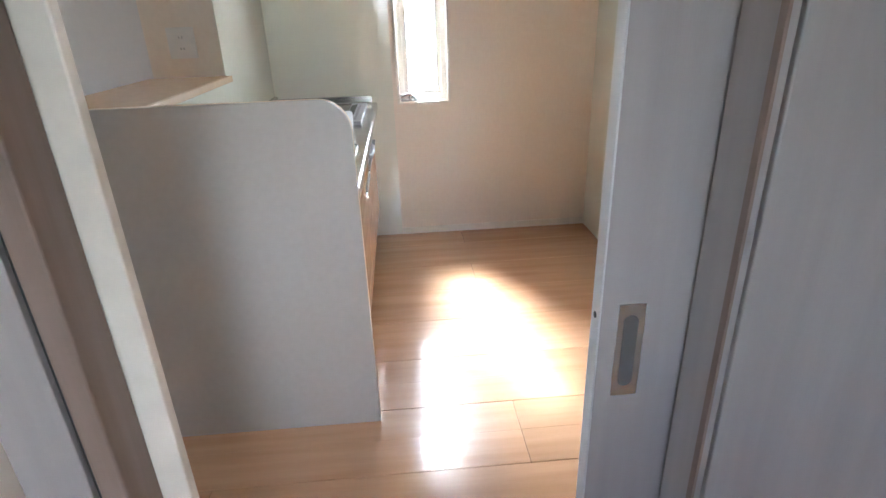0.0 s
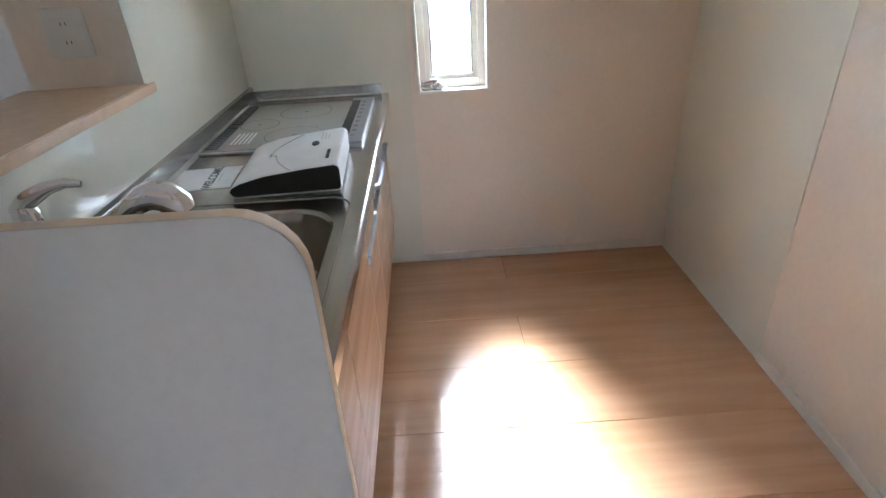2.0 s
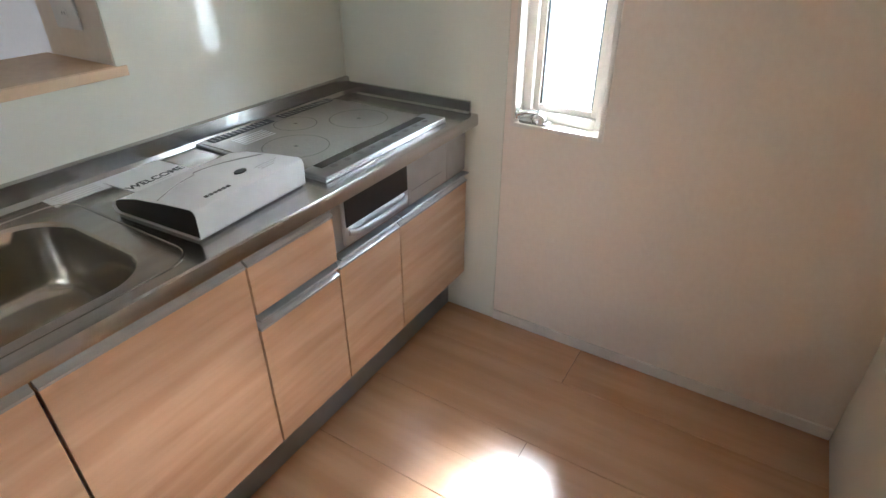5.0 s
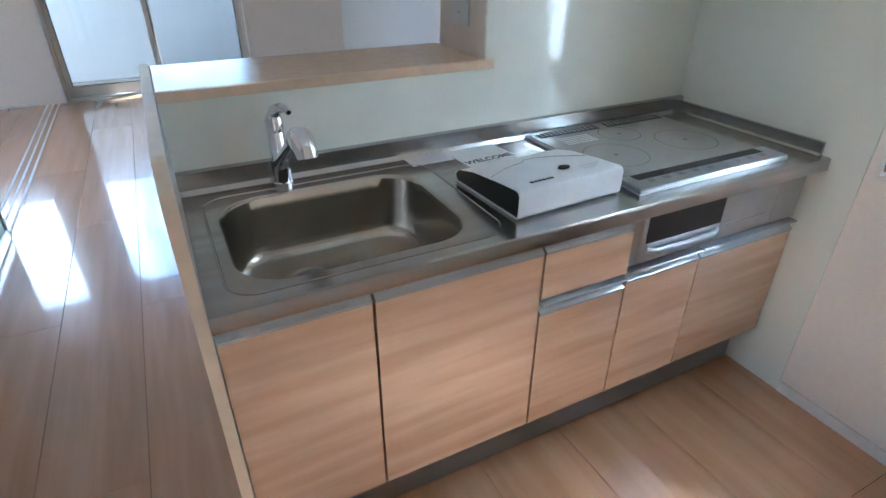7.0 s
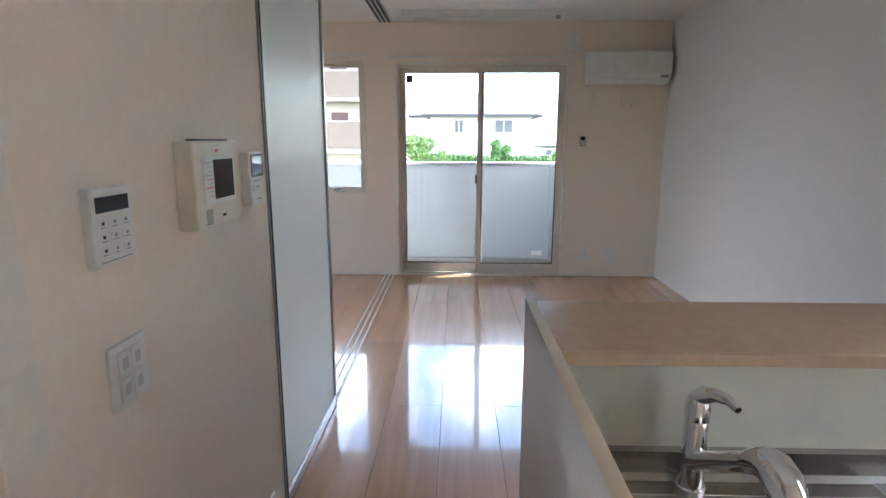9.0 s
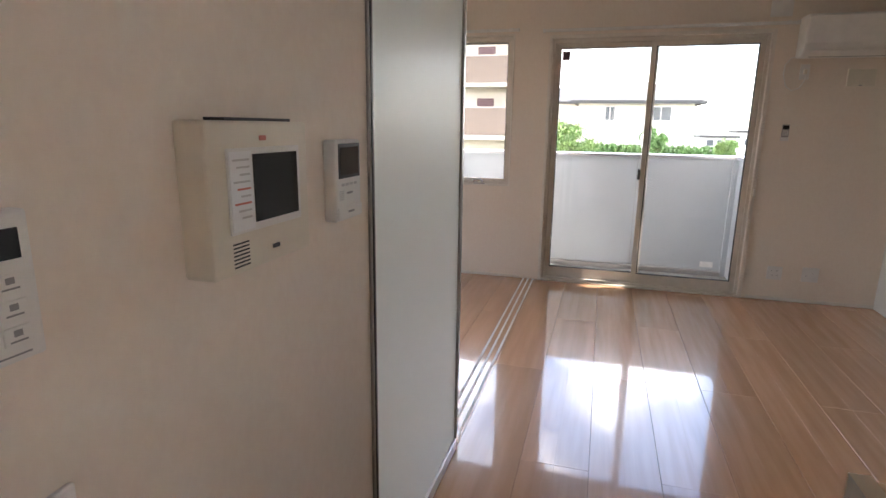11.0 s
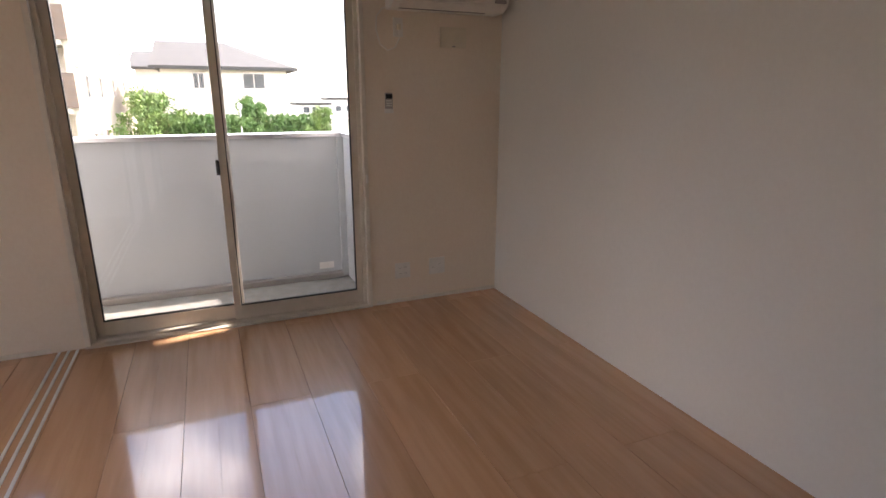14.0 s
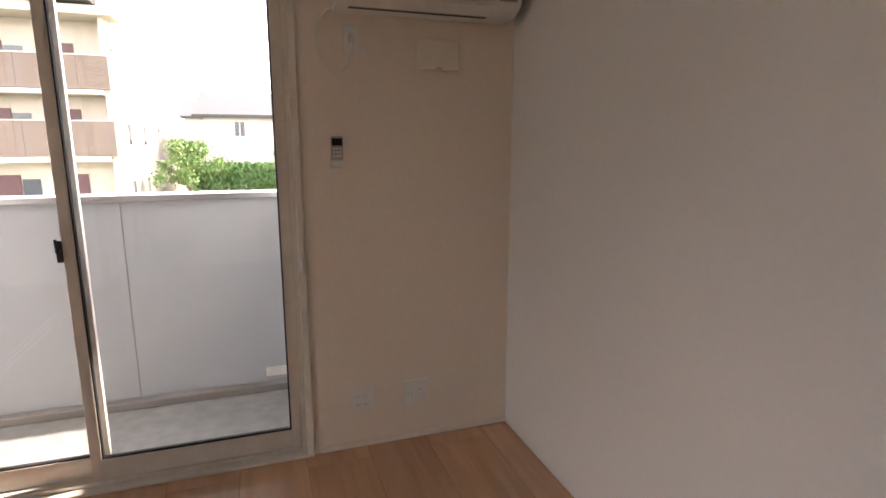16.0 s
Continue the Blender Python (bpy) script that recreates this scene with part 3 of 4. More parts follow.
def oven():
    o = thing("grill_oven", "silver built-in fish grill under the hob", "oven", at=(0.1, 2.66, 0.64))
    inv = Matrix.Translation((-0.1, -2.66, -0.64))

    def p(name, bm, m, par=o, label="", smooth=False):
        bm.transform(inv)
        return part(name, bm, m, par, label, smooth)
    p("body", boxes((0.0, 0.352, 2.660, 3.24, 0.638, 0.808), bevel=0.003), OVENM)
    d = p("door", boxes((0.352, 0.366, 2.695, 2.995, 0.650, 0.80), bevel=0.004), OVENM)
    p("window", boxes((0.366, 0.3675, 2.70, 2.99, 0.708, 0.795)), BLACKGL, d, "black glass window")
    bm = bmesh.new()
    tube(bm, [(0.366, 2.71, 0.688), (0.378, 2.735, 0.682), (0.381, 2.845, 0.679), (0.378, 2.955, 0.682), (0.366, 2.98, 0.688)], [0.009, 0.011, 0.012, 0.011, 0.009], 10)
    p("handle", bm, OVENM, d, "bowed silver handle", True)
    p("control_panel", boxes((0.352, 0.362, 3.0, 3.235, 0.645, 0.803), bevel=0.003), OVENM)
    p("label_strip", boxes((0.362, 0.3628, 3.02, 3.2, 0.69, 0.694)), GREYPRINT)
    p("filler", boxes((0.31, 0.356, 3.245, 3.372, 0.640, 0.806), bevel=0.002), OVENM)


oven()


def hob():
    h = thing("induction_hob", "pale glass induction hob with three rings", "hob", at=(0.1, 2.95, 0.85))
    inv = Matrix.Translation((-0.1, -2.95, -0.85))

    def p(name, bm, m, par=h, label="", smooth=False):
        bm.transform(inv)
        return part(name, bm, m, par, label, smooth)
    Y0, Y1 = 2.66, 3.245
    p("frame", boxes((-0.165, 0.352, Y0, Y1, 0.8505, 0.858), bevel=0.003), OVENM)
    p("glass_top", boxes((-0.155, 0.262, Y0 + 0.01, Y1 - 0.01, 0.858, 0.8605)), HOBGL)
    c = p("control_strip", boxes((0.266, 0.352, Y0 + 0.002, Y1 - 0.002, 0.858, 0.868), bevel=0.004), OVENM)
    p("display", boxes((0.270, 0.302, Y0 + 0.04, Y1 - 0.05, 0.868, 0.8688)), BLACKGL, c)
    for k in range(9):
        y = Y0 + 0.06 + k * 0.055
        p("button", boxes((0.31, 0.325, y, y + 0.02, 0.868, 0.8695), bevel=0.0006), GREYPRINT, c)
    for y0, y1 in ((Y0 + 0.03, Y0 + 0.27), (Y0 + 0.31, Y1 - 0.03)):
        v = p("vent", boxes((-0.150, -0.112, y0, y1, 0.8605, 0.863), bevel=0.001), GASKET)
        for k in range(12):
            yy = y0 + 0.008 + k * (y1 - y0 - 0.016) / 12
            p("slat", boxes((-0.146, -0.116, yy, yy + 0.003, 0.863, 0.8637)), ALUGREY, v)
    for cx, cy, r in ((0.11, 2.80, 0.098), (0.10, 3.10, 0.098), (-0.04, 2.95, 0.07)):
        bm = bmesh.new()
        n = 48
        a = [bm.verts.new((cx + r * math.cos(k * math.tau / n), cy + r * math.sin(k * math.tau / n), 0.8609)) for k in range(n)]
        b = [bm.verts.new((cx + (r - 0.0035) * math.cos(k * math.tau / n), cy + (r - 0.0035) * math.sin(k * math.tau / n), 0.8609)) for k in range(n)]
        for k in range(n):
            bm.faces.new((a[k], a[(k + 1) % n], b[(k + 1) % n], b[k]))
        box(bm, cx - 0.006, cx + 0.006, cy - 0.006, cy + 0.006, 0.8606, 0.8610)
        p("ring", bm, HOBPRINT)
    for k in range(5):
        p("print_line", boxes((-0.085 + k * 0.014, -0.079 + k * 0.014, Y0 + 0.07, Y0 + 0.19, 0.8606, 0.8609)), LIGHTPRINT)


hob()


def text_mesh(words, size, m, name, parent, place):
    cu = bpy.data.curves.new(name, "FONT")
    cu.body, cu.size, cu.align_x, cu.extrude = words, size, "CENTER", 0.0002
    cu.offset = 0.0009
    tmp = bpy.data.objects.new(name, cu)
    me = bpy.data.meshes.new_from_object(tmp)
    bpy.data.objects.remove(tmp)
    me.materials.append(m)
    ob = new(name, me)
    ob.parent = parent
    ob.matrix_local = place
    return ob


def binder():
    b = thing("document_case", "white card document case with black open ends", "document case", at=(0.17, 2.445, 0.85))
    b.matrix_world = pose(0.184, 2.455, 0.85, 0, 0, 3) @ Matrix.Diagonal((0.87, 1.0, 0.84, 1.0))
    # curled cover: spine, top and bottom in one bent sheet
    path = [(-0.15, 0.004), (0.155, 0.004), (0.162, 0.012), (0.164, 0.075), (0.158, 0.085), (0.148, 0.089), (0.06, 0.082), (-0.06, 0.068), (-0.13, 0.050), (-0.158, 0.036), (-0.166, 0.022), (-0.16, 0.009)]
    bm = bmesh.new()
    inner = [(x * 0.985, 0.045 + (z - 0.045) * 0.94) for x, z in path]
    n = len(path)
    V = [[bm.verts.new((x, y, z)) for x, z in ring] for y in (-0.162, 0.162) for ring in (path, inner)]
    for k in range(n):
        j = (k + 1) % n
        bm.faces.new((V[0][k], V[0][j], V[2][j], V[2][k]))
        bm.faces.new((V[1][k], V[3][k], V[3][j], V[1][j]))
        bm.faces.new((V[0][k], V[1][k], V[1][j], V[0][j]))
        bm.faces.new((V[2][k], V[2][j], V[3][j], V[3][k]))
    part("cover", bm, PAPER, b, smooth=True)
    bm = bmesh.new()
    prism(bm, inner, "y", -0.156, 0.156)
    part("inner_case", bm, GASKET, b, "black inner case")

    def top(x):
        pts = sorted([(0.148, 0.089), (0.06, 0.082), (-0.06, 0.068), (-0.13, 0.050)])
        for (xa, za), (xb, zb) in zip(pts, pts[1:]):
            if xa <= x <= xb:
                return za + (zb - za) * (x - xa) / (xb - xa)
        return 0.05
    bm = bmesh.new()
    tube(bm, [(0.03 - 0.11 * math.cos(a * 1.3) * (0.7 if a < 0 else 0.9), a * 0.14, top(0.03 - 0.11 * math.cos(a * 1.3) * (0.7 if a < 0 else 0.9)) + 0.0006) for a in [k / 10 for k in range(-11, 12)]], 0.0011, 6)
    part("elastic_cord", bm, GREYPRINT, b)
    bm = bmesh.new()
    prism(bm, [(0.072 + 0.012 * math.cos(k * math.tau / 16), 0.035 + 0.017 * math.sin(k * math.tau / 16)) for k in range(16)], "z", top(0.072) - 0.001, top(0.072) + 0.004)
    part("button", bm, INK, b, "black oval button", smooth=True)
    for k in range(6):
        part("logo_bar", boxes((0.118, 0.128, -0.105 + k * 0.012, -0.097 + k * 0.012, top(0.12) - 0.001, top(0.12) + 0.0022)), INK, b)
    for k in range(3):
        part("print_line", boxes((0.085 + k * 0.012, 0.088 + k * 0.012, 0.07, 0.14 - k * 0.015, top(0.085 + k * 0.012) - 0.001, top(0.085 + k * 0.012) + 0.0012)), LIGHTPRINT, b)


binder()
sheet = thing("welcome_sheet", "white welcome leaflet lying under the case", "leaflet", at=(-0.09, 2.455, 0.851))
sheet.matrix_world = pose(-0.085, 2.455, 0.851, 0, 0, 4)
part("paper_sheet", boxes((-0.10, 0.10, -0.085, 0.085, 0, 0.0008)), PAPER, sheet)
text_mesh("WELCOME", 0.034, INK, "lettering", sheet, pose(0.045, 0.0, 0.0012, 0, 0, 90))
part("print_line", boxes((0.054, 0.057, -0.03, 0.03, 0.0008, 0.0011)), LIGHTPRINT, sheet)
slip = thing("paper_slip", "thin printed paper slip on the steel", "paper", at=(-0.115, 2.30, 0.851))
part("paper_sheet", boxes((-0.045, 0.02, -0.07, 0.065, 0, 0.0006)), PAPER, slip)
for k in range(4):
    part("print_line", boxes((-0.036 + k * 0.013, -0.032 + k * 0.013, -0.055, 0.05, 0.0006, 0.0009)), LIGHTPRINT, slip)


# ---- wall fittings ----
def fitting(name, label, category, at, turn, group=""):
    """Empty whose local x runs along the wall, y points out of the wall, z up."""
    e = thing(name, label, category, group, at)
    e.matrix_world = pose(*at, 0, 0, turn)
    return e


def outlet(at, turn, label, holes, w=0.06, h=0.06):
    o = fitting("power_outlet", label, "outlet", at, turn, "power outlets")
    part("plate", boxes((-w, w, 0, 0.008, -h, h), bevel=0.003), PLASTIC, o)
    for hx, hz in holes:
        s = part("socket", boxes((hx - 0.015, hx + 0.015, 0.008, 0.0095, hz - 0.013, hz + 0.013), bevel=0.0006), PLASTIC, o)
        for dx in (-0.006, 0.006):
            part("slot", boxes((hx + dx - 0.001, hx + dx + 0.001, 0.0095, 0.0098, hz - 0.004, hz + 0.004)), GASKET, s)


four = [(-0.02, 0.022), (0.02, 0.022), (-0.02, -0.02), (0.02, -0.02)]
outlet((-0.335, 2.51, 1.245), 180, "white double socket plate beside the serving opening", [(0, 0.022), (0, -0.022)], 0.055, 0.06)
outlet((WEST, 2.847, 0.252), -90, "white four-way socket plate above the skirting", four)
outlet((WEST, 3.126, 0.258), -90, "white aerial and socket plate above the skirting", [(-0.02, 0.01), (0.03, -0.01)], 0.065, 0.065)
outlet((-0.85, SOUTH, 0.234), 0, "white low socket plate by the glass leaves", [(0, 0.02), (0, -0.02)], 0.035, 0.06)


def heater_remote():
    r = fitting("heater_remote", "white water heater control with dark display", "control panel", (-0.15, SOUTH, 1.348), 0)
    r.matrix_world = r.matrix_world @ Matrix.Diagonal((0.98, 1.0, 0.86, 1.0))
    part("body", boxes((-0.06, 0.06, 0, 0.02, -0.08, 0.08), bevel=0.004), PLASTIC, r)
    part("display", boxes((-0.048, 0.048, 0.02, 0.021, 0.03, 0.062)), BLACKGL, r, "black display")
    for i in range(3):
        for j in range(3):
            x, z = 0.034 - i * 0.034, 0.006 - j * 0.028
            b = part("button", boxes((x - 0.013, x + 0.013, 0.02, 0.0215, z - 0.010, z + 0.010), bevel=0.001), PLASTIC, r)
            part("symbol", boxes((x - 0.004, x + 0.004, 0.0215, 0.0218, z - 0.001, z + 0.006)), INK if i == 0 else GREYPRINT, b)
            part("caption", boxes((x - 0.008, x + 0.008, 0.0215, 0.0218, z - 0.007, z - 0.005)), GREYPRINT, b)
    part("caption", boxes((-0.045, 0.045, 0.02, 0.0204, -0.072, -0.070)), GREYPRINT, r)


def alarm_panel():
    a = fitting("security_panel", "cream security intercom with a dark screen", "intercom", (-0.53, SOUTH, 1.386), 0)
    a.matrix_world = a.matrix_world @ Matrix.Diagonal((0.98, 1.0, 0.88, 1.0))
    part("body", boxes((-0.125, 0.12, 0, 0.048, -0.108, 0.125), bevel=0.005), PLASTICCREAM, a)
    part("top_strip", boxes((-0.09, 0.07, 0.008, 0.04, 0.125, 0.130)), GASKET, a)
    part("screen_frame", boxes((-0.095, 0.085, 0.048, 0.051, -0.045, 0.085), bevel=0.002), PLASTIC, a)
    part("screen", boxes((-0.085, 0.030, 0.051, 0.052, -0.032, 0.075)), BLACKGL, a, "black screen")
    n = part("film", boxes((0.034, 0.082, 0.051, 0.0525, -0.04, 0.08)), PAPER, a, "printed protective film")
    for k in range(9):
        part("print_line", boxes((0.04, 0.076 - (k % 3) * 0.007, 0.0525, 0.053, 0.066 - k * 0.011, 0.069 - k * 0.011)), REDPRINT if k in (4, 6) else LIGHTPRINT, n)
    for k in range(7):
        part("speaker_slot", boxes((0.045, 0.08, 0.048, 0.0486, -0.097 + k * 0.006, -0.0945 + k * 0.006)), GASKET, a)
    part("indicator", boxes((-0.008, 0.008, 0.048, 0.050, 0.095, 0.103), bevel=0.001), REDPRINT, a)
    part("lens", boxes((-0.03, -0.012, 0.048, 0.0495, -0.085, -0.078)), GASKET, a)


def monitor():
    m = fitting("door_monitor", "small white door phone with dark screen", "intercom", (-0.845, SOUTH, 1.378), 0)
    part("body", boxes((-0.058, 0.054, 0, 0.028, -0.072, 0.086), bevel=0.005), PLASTIC, m)
    part("screen_frame", boxes((-0.050, 0.044, 0.028, 0.0292, 0.012, 0.079), bevel=0.0005), GASKET, m)
    part("screen", boxes((-0.043, 0.037, 0.0292, 0.0298, 0.018, 0.072)), BLACKGL, m, "black screen")
    part("talk_bar", boxes((-0.055, 0.051, 0.028, 0.031, -0.068, -0.043), bevel=0.002), PLASTIC, m)
    for k in range(4):
        part("button", boxes((-0.034 + k * 0.018, -0.022 + k * 0.018, 0.028, 0.0295, -0.003, 0.002)), LIGHTPRINT, m)
    for k in range(5):
        part("speaker_slot", boxes((0.022, 0.042, 0.028, 0.0284, -0.03 + k * 0.004, -0.028 + k * 0.004)), LIGHTPRINT, m)
    part("logo_bar", boxes((-0.016, 0.010, 0.028, 0.0285, -0.020, -0.016)), GREYPRINT, m)
    part("caption", boxes((-0.016, 0.010, 0.031, 0.0315, -0.057, -0.053)), GREYPRINT, m)


def switch_plate():
    s = fitting("light_switch", "white plate with four light switches", "light switch", (-0.167, SOUTH, 1.06), 0)
    s.matrix_world = s.matrix_world @ Matrix.Diagonal((0.95, 1.0, 0.9, 1.0))
    part("plate", boxes((-0.06, 0.06, 0, 0.008, -0.068, 0.072), bevel=0.003), PLASTIC, s)
    for x in (-0.021, 0.021):
        for z in (-0.029, 0.029):
            k = part("rocker", boxes((x - 0.0195, x + 0.0195, 0.008, 0.0125, z - 0.027, z + 0.027), bevel=0.0015), PLASTIC, s)
            part("name_card", boxes((x - 0.009, x + 0.009, 0.0125, 0.0132, z - 0.012, z + 0.012)), LIGHTPRINT, k)


heater_remote()
alarm_panel()
monitor()
switch_plate()


def air_conditioner():
    a = thing("air_conditioner", "white wall-mounted air conditioner by the corner", "air conditioner", at=(WEST, 3.17, 2.07))
    y0, y1 = -0.41, 0.41
    bm = bmesh.new()
    prism(bm, [(0.0, 0.0), (0.13, 0.0), (0.19, 0.035), (0.215, 0.085), (0.22, 0.29), (0.20, 0.31), (0.0, 0.31)], "y", y0, y1)
    bmesh.ops.bevel(bm, geom=[e for e in bm.edges if abs(e.verts[0].co.y - e.verts[1].co.y) < 1e-5], offset=0.006, segments=2, affect="EDGES")
    part("body", bm, PLASTIC, a, smooth=True)
    part("front_panel", boxes((0.2185, 0.226, y0 + 0.006, y1 - 0.006, 0.088, 0.292), bevel=0.002), PLASTIC, a)
    bm = bmesh.new()
    prism(bm, [(0.135, -0.003), (0.196, 0.032), (0.203, 0.04), (0.2, 0.045), (0.19, 0.036), (0.133, 0.002)], "y", y0 + 0.05, y1 - 0.13)
    part("louvre", bm, PLASTIC, a)
    part("outlet_slot", boxes((0.10, 0.138, y0 + 0.06, y1 - 0.14, -0.002, 0.003)), GASKET, a)
    part("display", boxes((0.205, 0.2215, y1 - 0.11, y1 - 0.03, 0.052, 0.075)), GREYPRINT, a)


air_conditioner()
ch = fitting("remote_control", "small remote control in its wall holder", "remote control", (WEST, 2.767, 1.48), -90)
part("holder", boxes((-0.03, 0.03, 0, 0.022, -0.074, -0.044), bevel=0.003), PLASTIC, ch)
part("body", boxes((-0.027, 0.027, 0.003, 0.018, -0.068, 0.062), bevel=0.004), ALUGREY, ch)
part("display", boxes((-0.023, 0.023, 0.018, 0.0188, 0.022, 0.054)), BLACKGL, ch)
for i in range(3):
    for j in range(3):
        part("button", boxes((-0.019 + i * 0.014, -0.009 + i * 0.014, 0.018, 0.0195, 0.004 - j * 0.016, 0.013 - j * 0.016)), PLASTIC, ch)
pc = fitting("cover_plate", "cream blank cover plate on the wall", "cover plate", (WEST, 3.252, 1.915), -90)
part("plate", boxes((-0.10, 0.10, 0, 0.014, -0.068, 0.068), bevel=0.004), PLASTICCREAM, pc)
part("tab", boxes((-0.012, 0.012, 0.014, 0.0155, -0.062, -0.056)), GREYPRINT, pc)
vp = fitting("vent_cover", "white square ventilation cover high on the wall", "vent", (WEST, 2.615, 2.50), -90)
part("plate", boxes((-0.08, 0.08, 0, 0.02, -0.1, 0.1), bevel=0.005), PLASTIC, vp)
part("inner_plate", boxes((-0.065, 0.065, 0.02, 0.027, -0.085, 0.085), bevel=0.004), PLASTIC, vp)
po = fitting("appliance_outlet", "white high outlet with plugged air conditioner lead", "outlet", (WEST, 2.845, 1.965), -90)
part("plate", boxes((-0.035, 0.035, 0, 0.008, -0.06, 0.06), bevel=0.003), PLASTIC, po)
part("plug", boxes((-0.012, 0.012, 0.008, 0.035, -0.02, 0.018), bevel=0.004), PLASTICCREAM, po)
bm = bmesh.new()
tube(bm, [(0.0, 0.03, -0.015), (0.0, 0.035, -0.07), (0.03, 0.03, -0.13), (0.08, 0.02, -0.15), (0.13, 0.015, -0.11), (0.155, 0.012, -0.02), (0.15, 0.012, 0.06), (0.11, 0.012, 0.11), (0.05, 0.015, 0.125)], 0.0045, 8)
part("lead", bm, PLASTIC, po, "looped white power lead", smooth=True)


def curtain_rail(y0, y1, z):
    r = thing("curtain_rail", "slim white curtain rail above the window", "curtain rail", "curtain rails", (WEST, y0, z))
    part("rail", boxes((0.03, 0.055, 0, y1 - y0, -0.012, 0.012), bevel=0.003), PLASTIC, r)
    part("end_cap", boxes((0.026, 0.059, -0.012, 0.012, -0.014, 0.014), bevel=0.003), PLASTIC, r)
    part("end_cap", boxes((0.026, 0.059, y1 - y0 - 0.012, y1 - y0 + 0.012, -0.014, 0.014), bevel=0.003), PLASTIC, r)
    for k in range(3):
        y = 0.06 + k * (y1 - y0 - 0.12) / 2
        part("bracket", boxes((0, 0.04, y - 0.012, y + 0.012, 0.006, 0.02), bevel=0.002), PLASTIC, r)


curtain_rail(0.71, 2.74, 2.345)
curtain_rail(-0.21, 0.47, 2.36)


def drying_bar():
    d = thing("drying_bar", "long white ceiling-mounted laundry drying unit", "drying rail", at=(-4.72, 1.66, CEIL))
    part("housing", boxes((-0.06, 0.06, -0.77, 0.77, -0.045, 0), bevel=0.006), PLASTIC, d)
    bm = bmesh.new()
    tube(bm, [(0.03, -0.62, -0.055), (0.03, 0.70, -0.055)], 0.012, 12)
    part("bar", bm, PLASTIC, d, smooth=True)
    for y in (-0.63, 0.71):
        part("end_cap", boxes((0.012, 0.048, y - 0.02, y + 0.02, -0.075, -0.035), bevel=0.005), PLASTIC if y < 0 else GREYPRINT, d)


drying_bar()


# ---- frosted sliding leaves and their tracks ----
def glass_leaf(x0, x1, y, label):
    g = thing("sliding_glass_leaf", label, "sliding door", "frosted sliding leaves", ((x0 + x1) / 2, y, 0.0))
    off = Matrix.Translation((-(x0 + x1) / 2, 0, 0))
    z0, z1 = 0.008, CEIL - 0.008
    for n, s in (("stile", (x0, x0 + 0.028, -0.014, 0.014, z0, z1)), ("stile", (x1 - 0.028, x1, -0.014, 0.014, z0, z1)),
                 ("rail", (x0 + 0.028, x1 - 0.028, -0.014, 0.014, z0, z0 + 0.055)), ("rail", (x0 + 0.028, x1 - 0.028, -0.014, 0.014, z1 - 0.04, z1))):
        bm = boxes(s, bevel=0.003)
        bm.transform(off)
        part(n, bm, ALUGREY if n == "stile" else ALU, g)
    bm = boxes((x0 + 0.028, x1 - 0.028, -0.003, 0.003, z0 + 0.055, z1 - 0.04))
    bm.transform(off)
    part("pane", bm, FROST, g, "white frosted pane")


glass_leaf(-2.11, -1.032, 0.725, "frosted glass sliding leaf in a grey metal frame")
pst = thing("leaf_post", "slim grey metal post where the leaves meet the wall", "door post", at=(-1.015, 0.75, 0))
part("post", boxes((-0.015, 0.0145, -0.047, 0.046, 0.001, CEIL - 0.002), bevel=0.003), ALUGREY, pst)
part("seal", boxes((-0.004, 0.004, 0.046, 0.048, 0.001, CEIL - 0.002)), GASKET, pst)
ft = thing("floor_track", "three-groove aluminium sliding track in the floor", "door track", at=(-3.08, 0.67, 0))
for k in range(3):
    y = -0.048 + k * 0.048
    part("rail", boxes((-2.10, 2.12, y - 0.008, y + 0.008, 0.0005, 0.004), bevel=0.0012), PLASTIC, ft)
ct = thing("ceiling_track", "three-groove grey metal sliding track on the ceiling", "door track", at=(-3.08, 0.67, CEIL))
part("channel", boxes((-2.10, 2.12, -0.07, 0.07, -0.006, 0)), ALU, ct)
for k in range(3):
    y = -0.045 + k * 0.045
    part("groove", boxes((-2.10, 2.12, y - 0.012, y + 0.012, -0.0075, -0.006)), GASKET, ct)


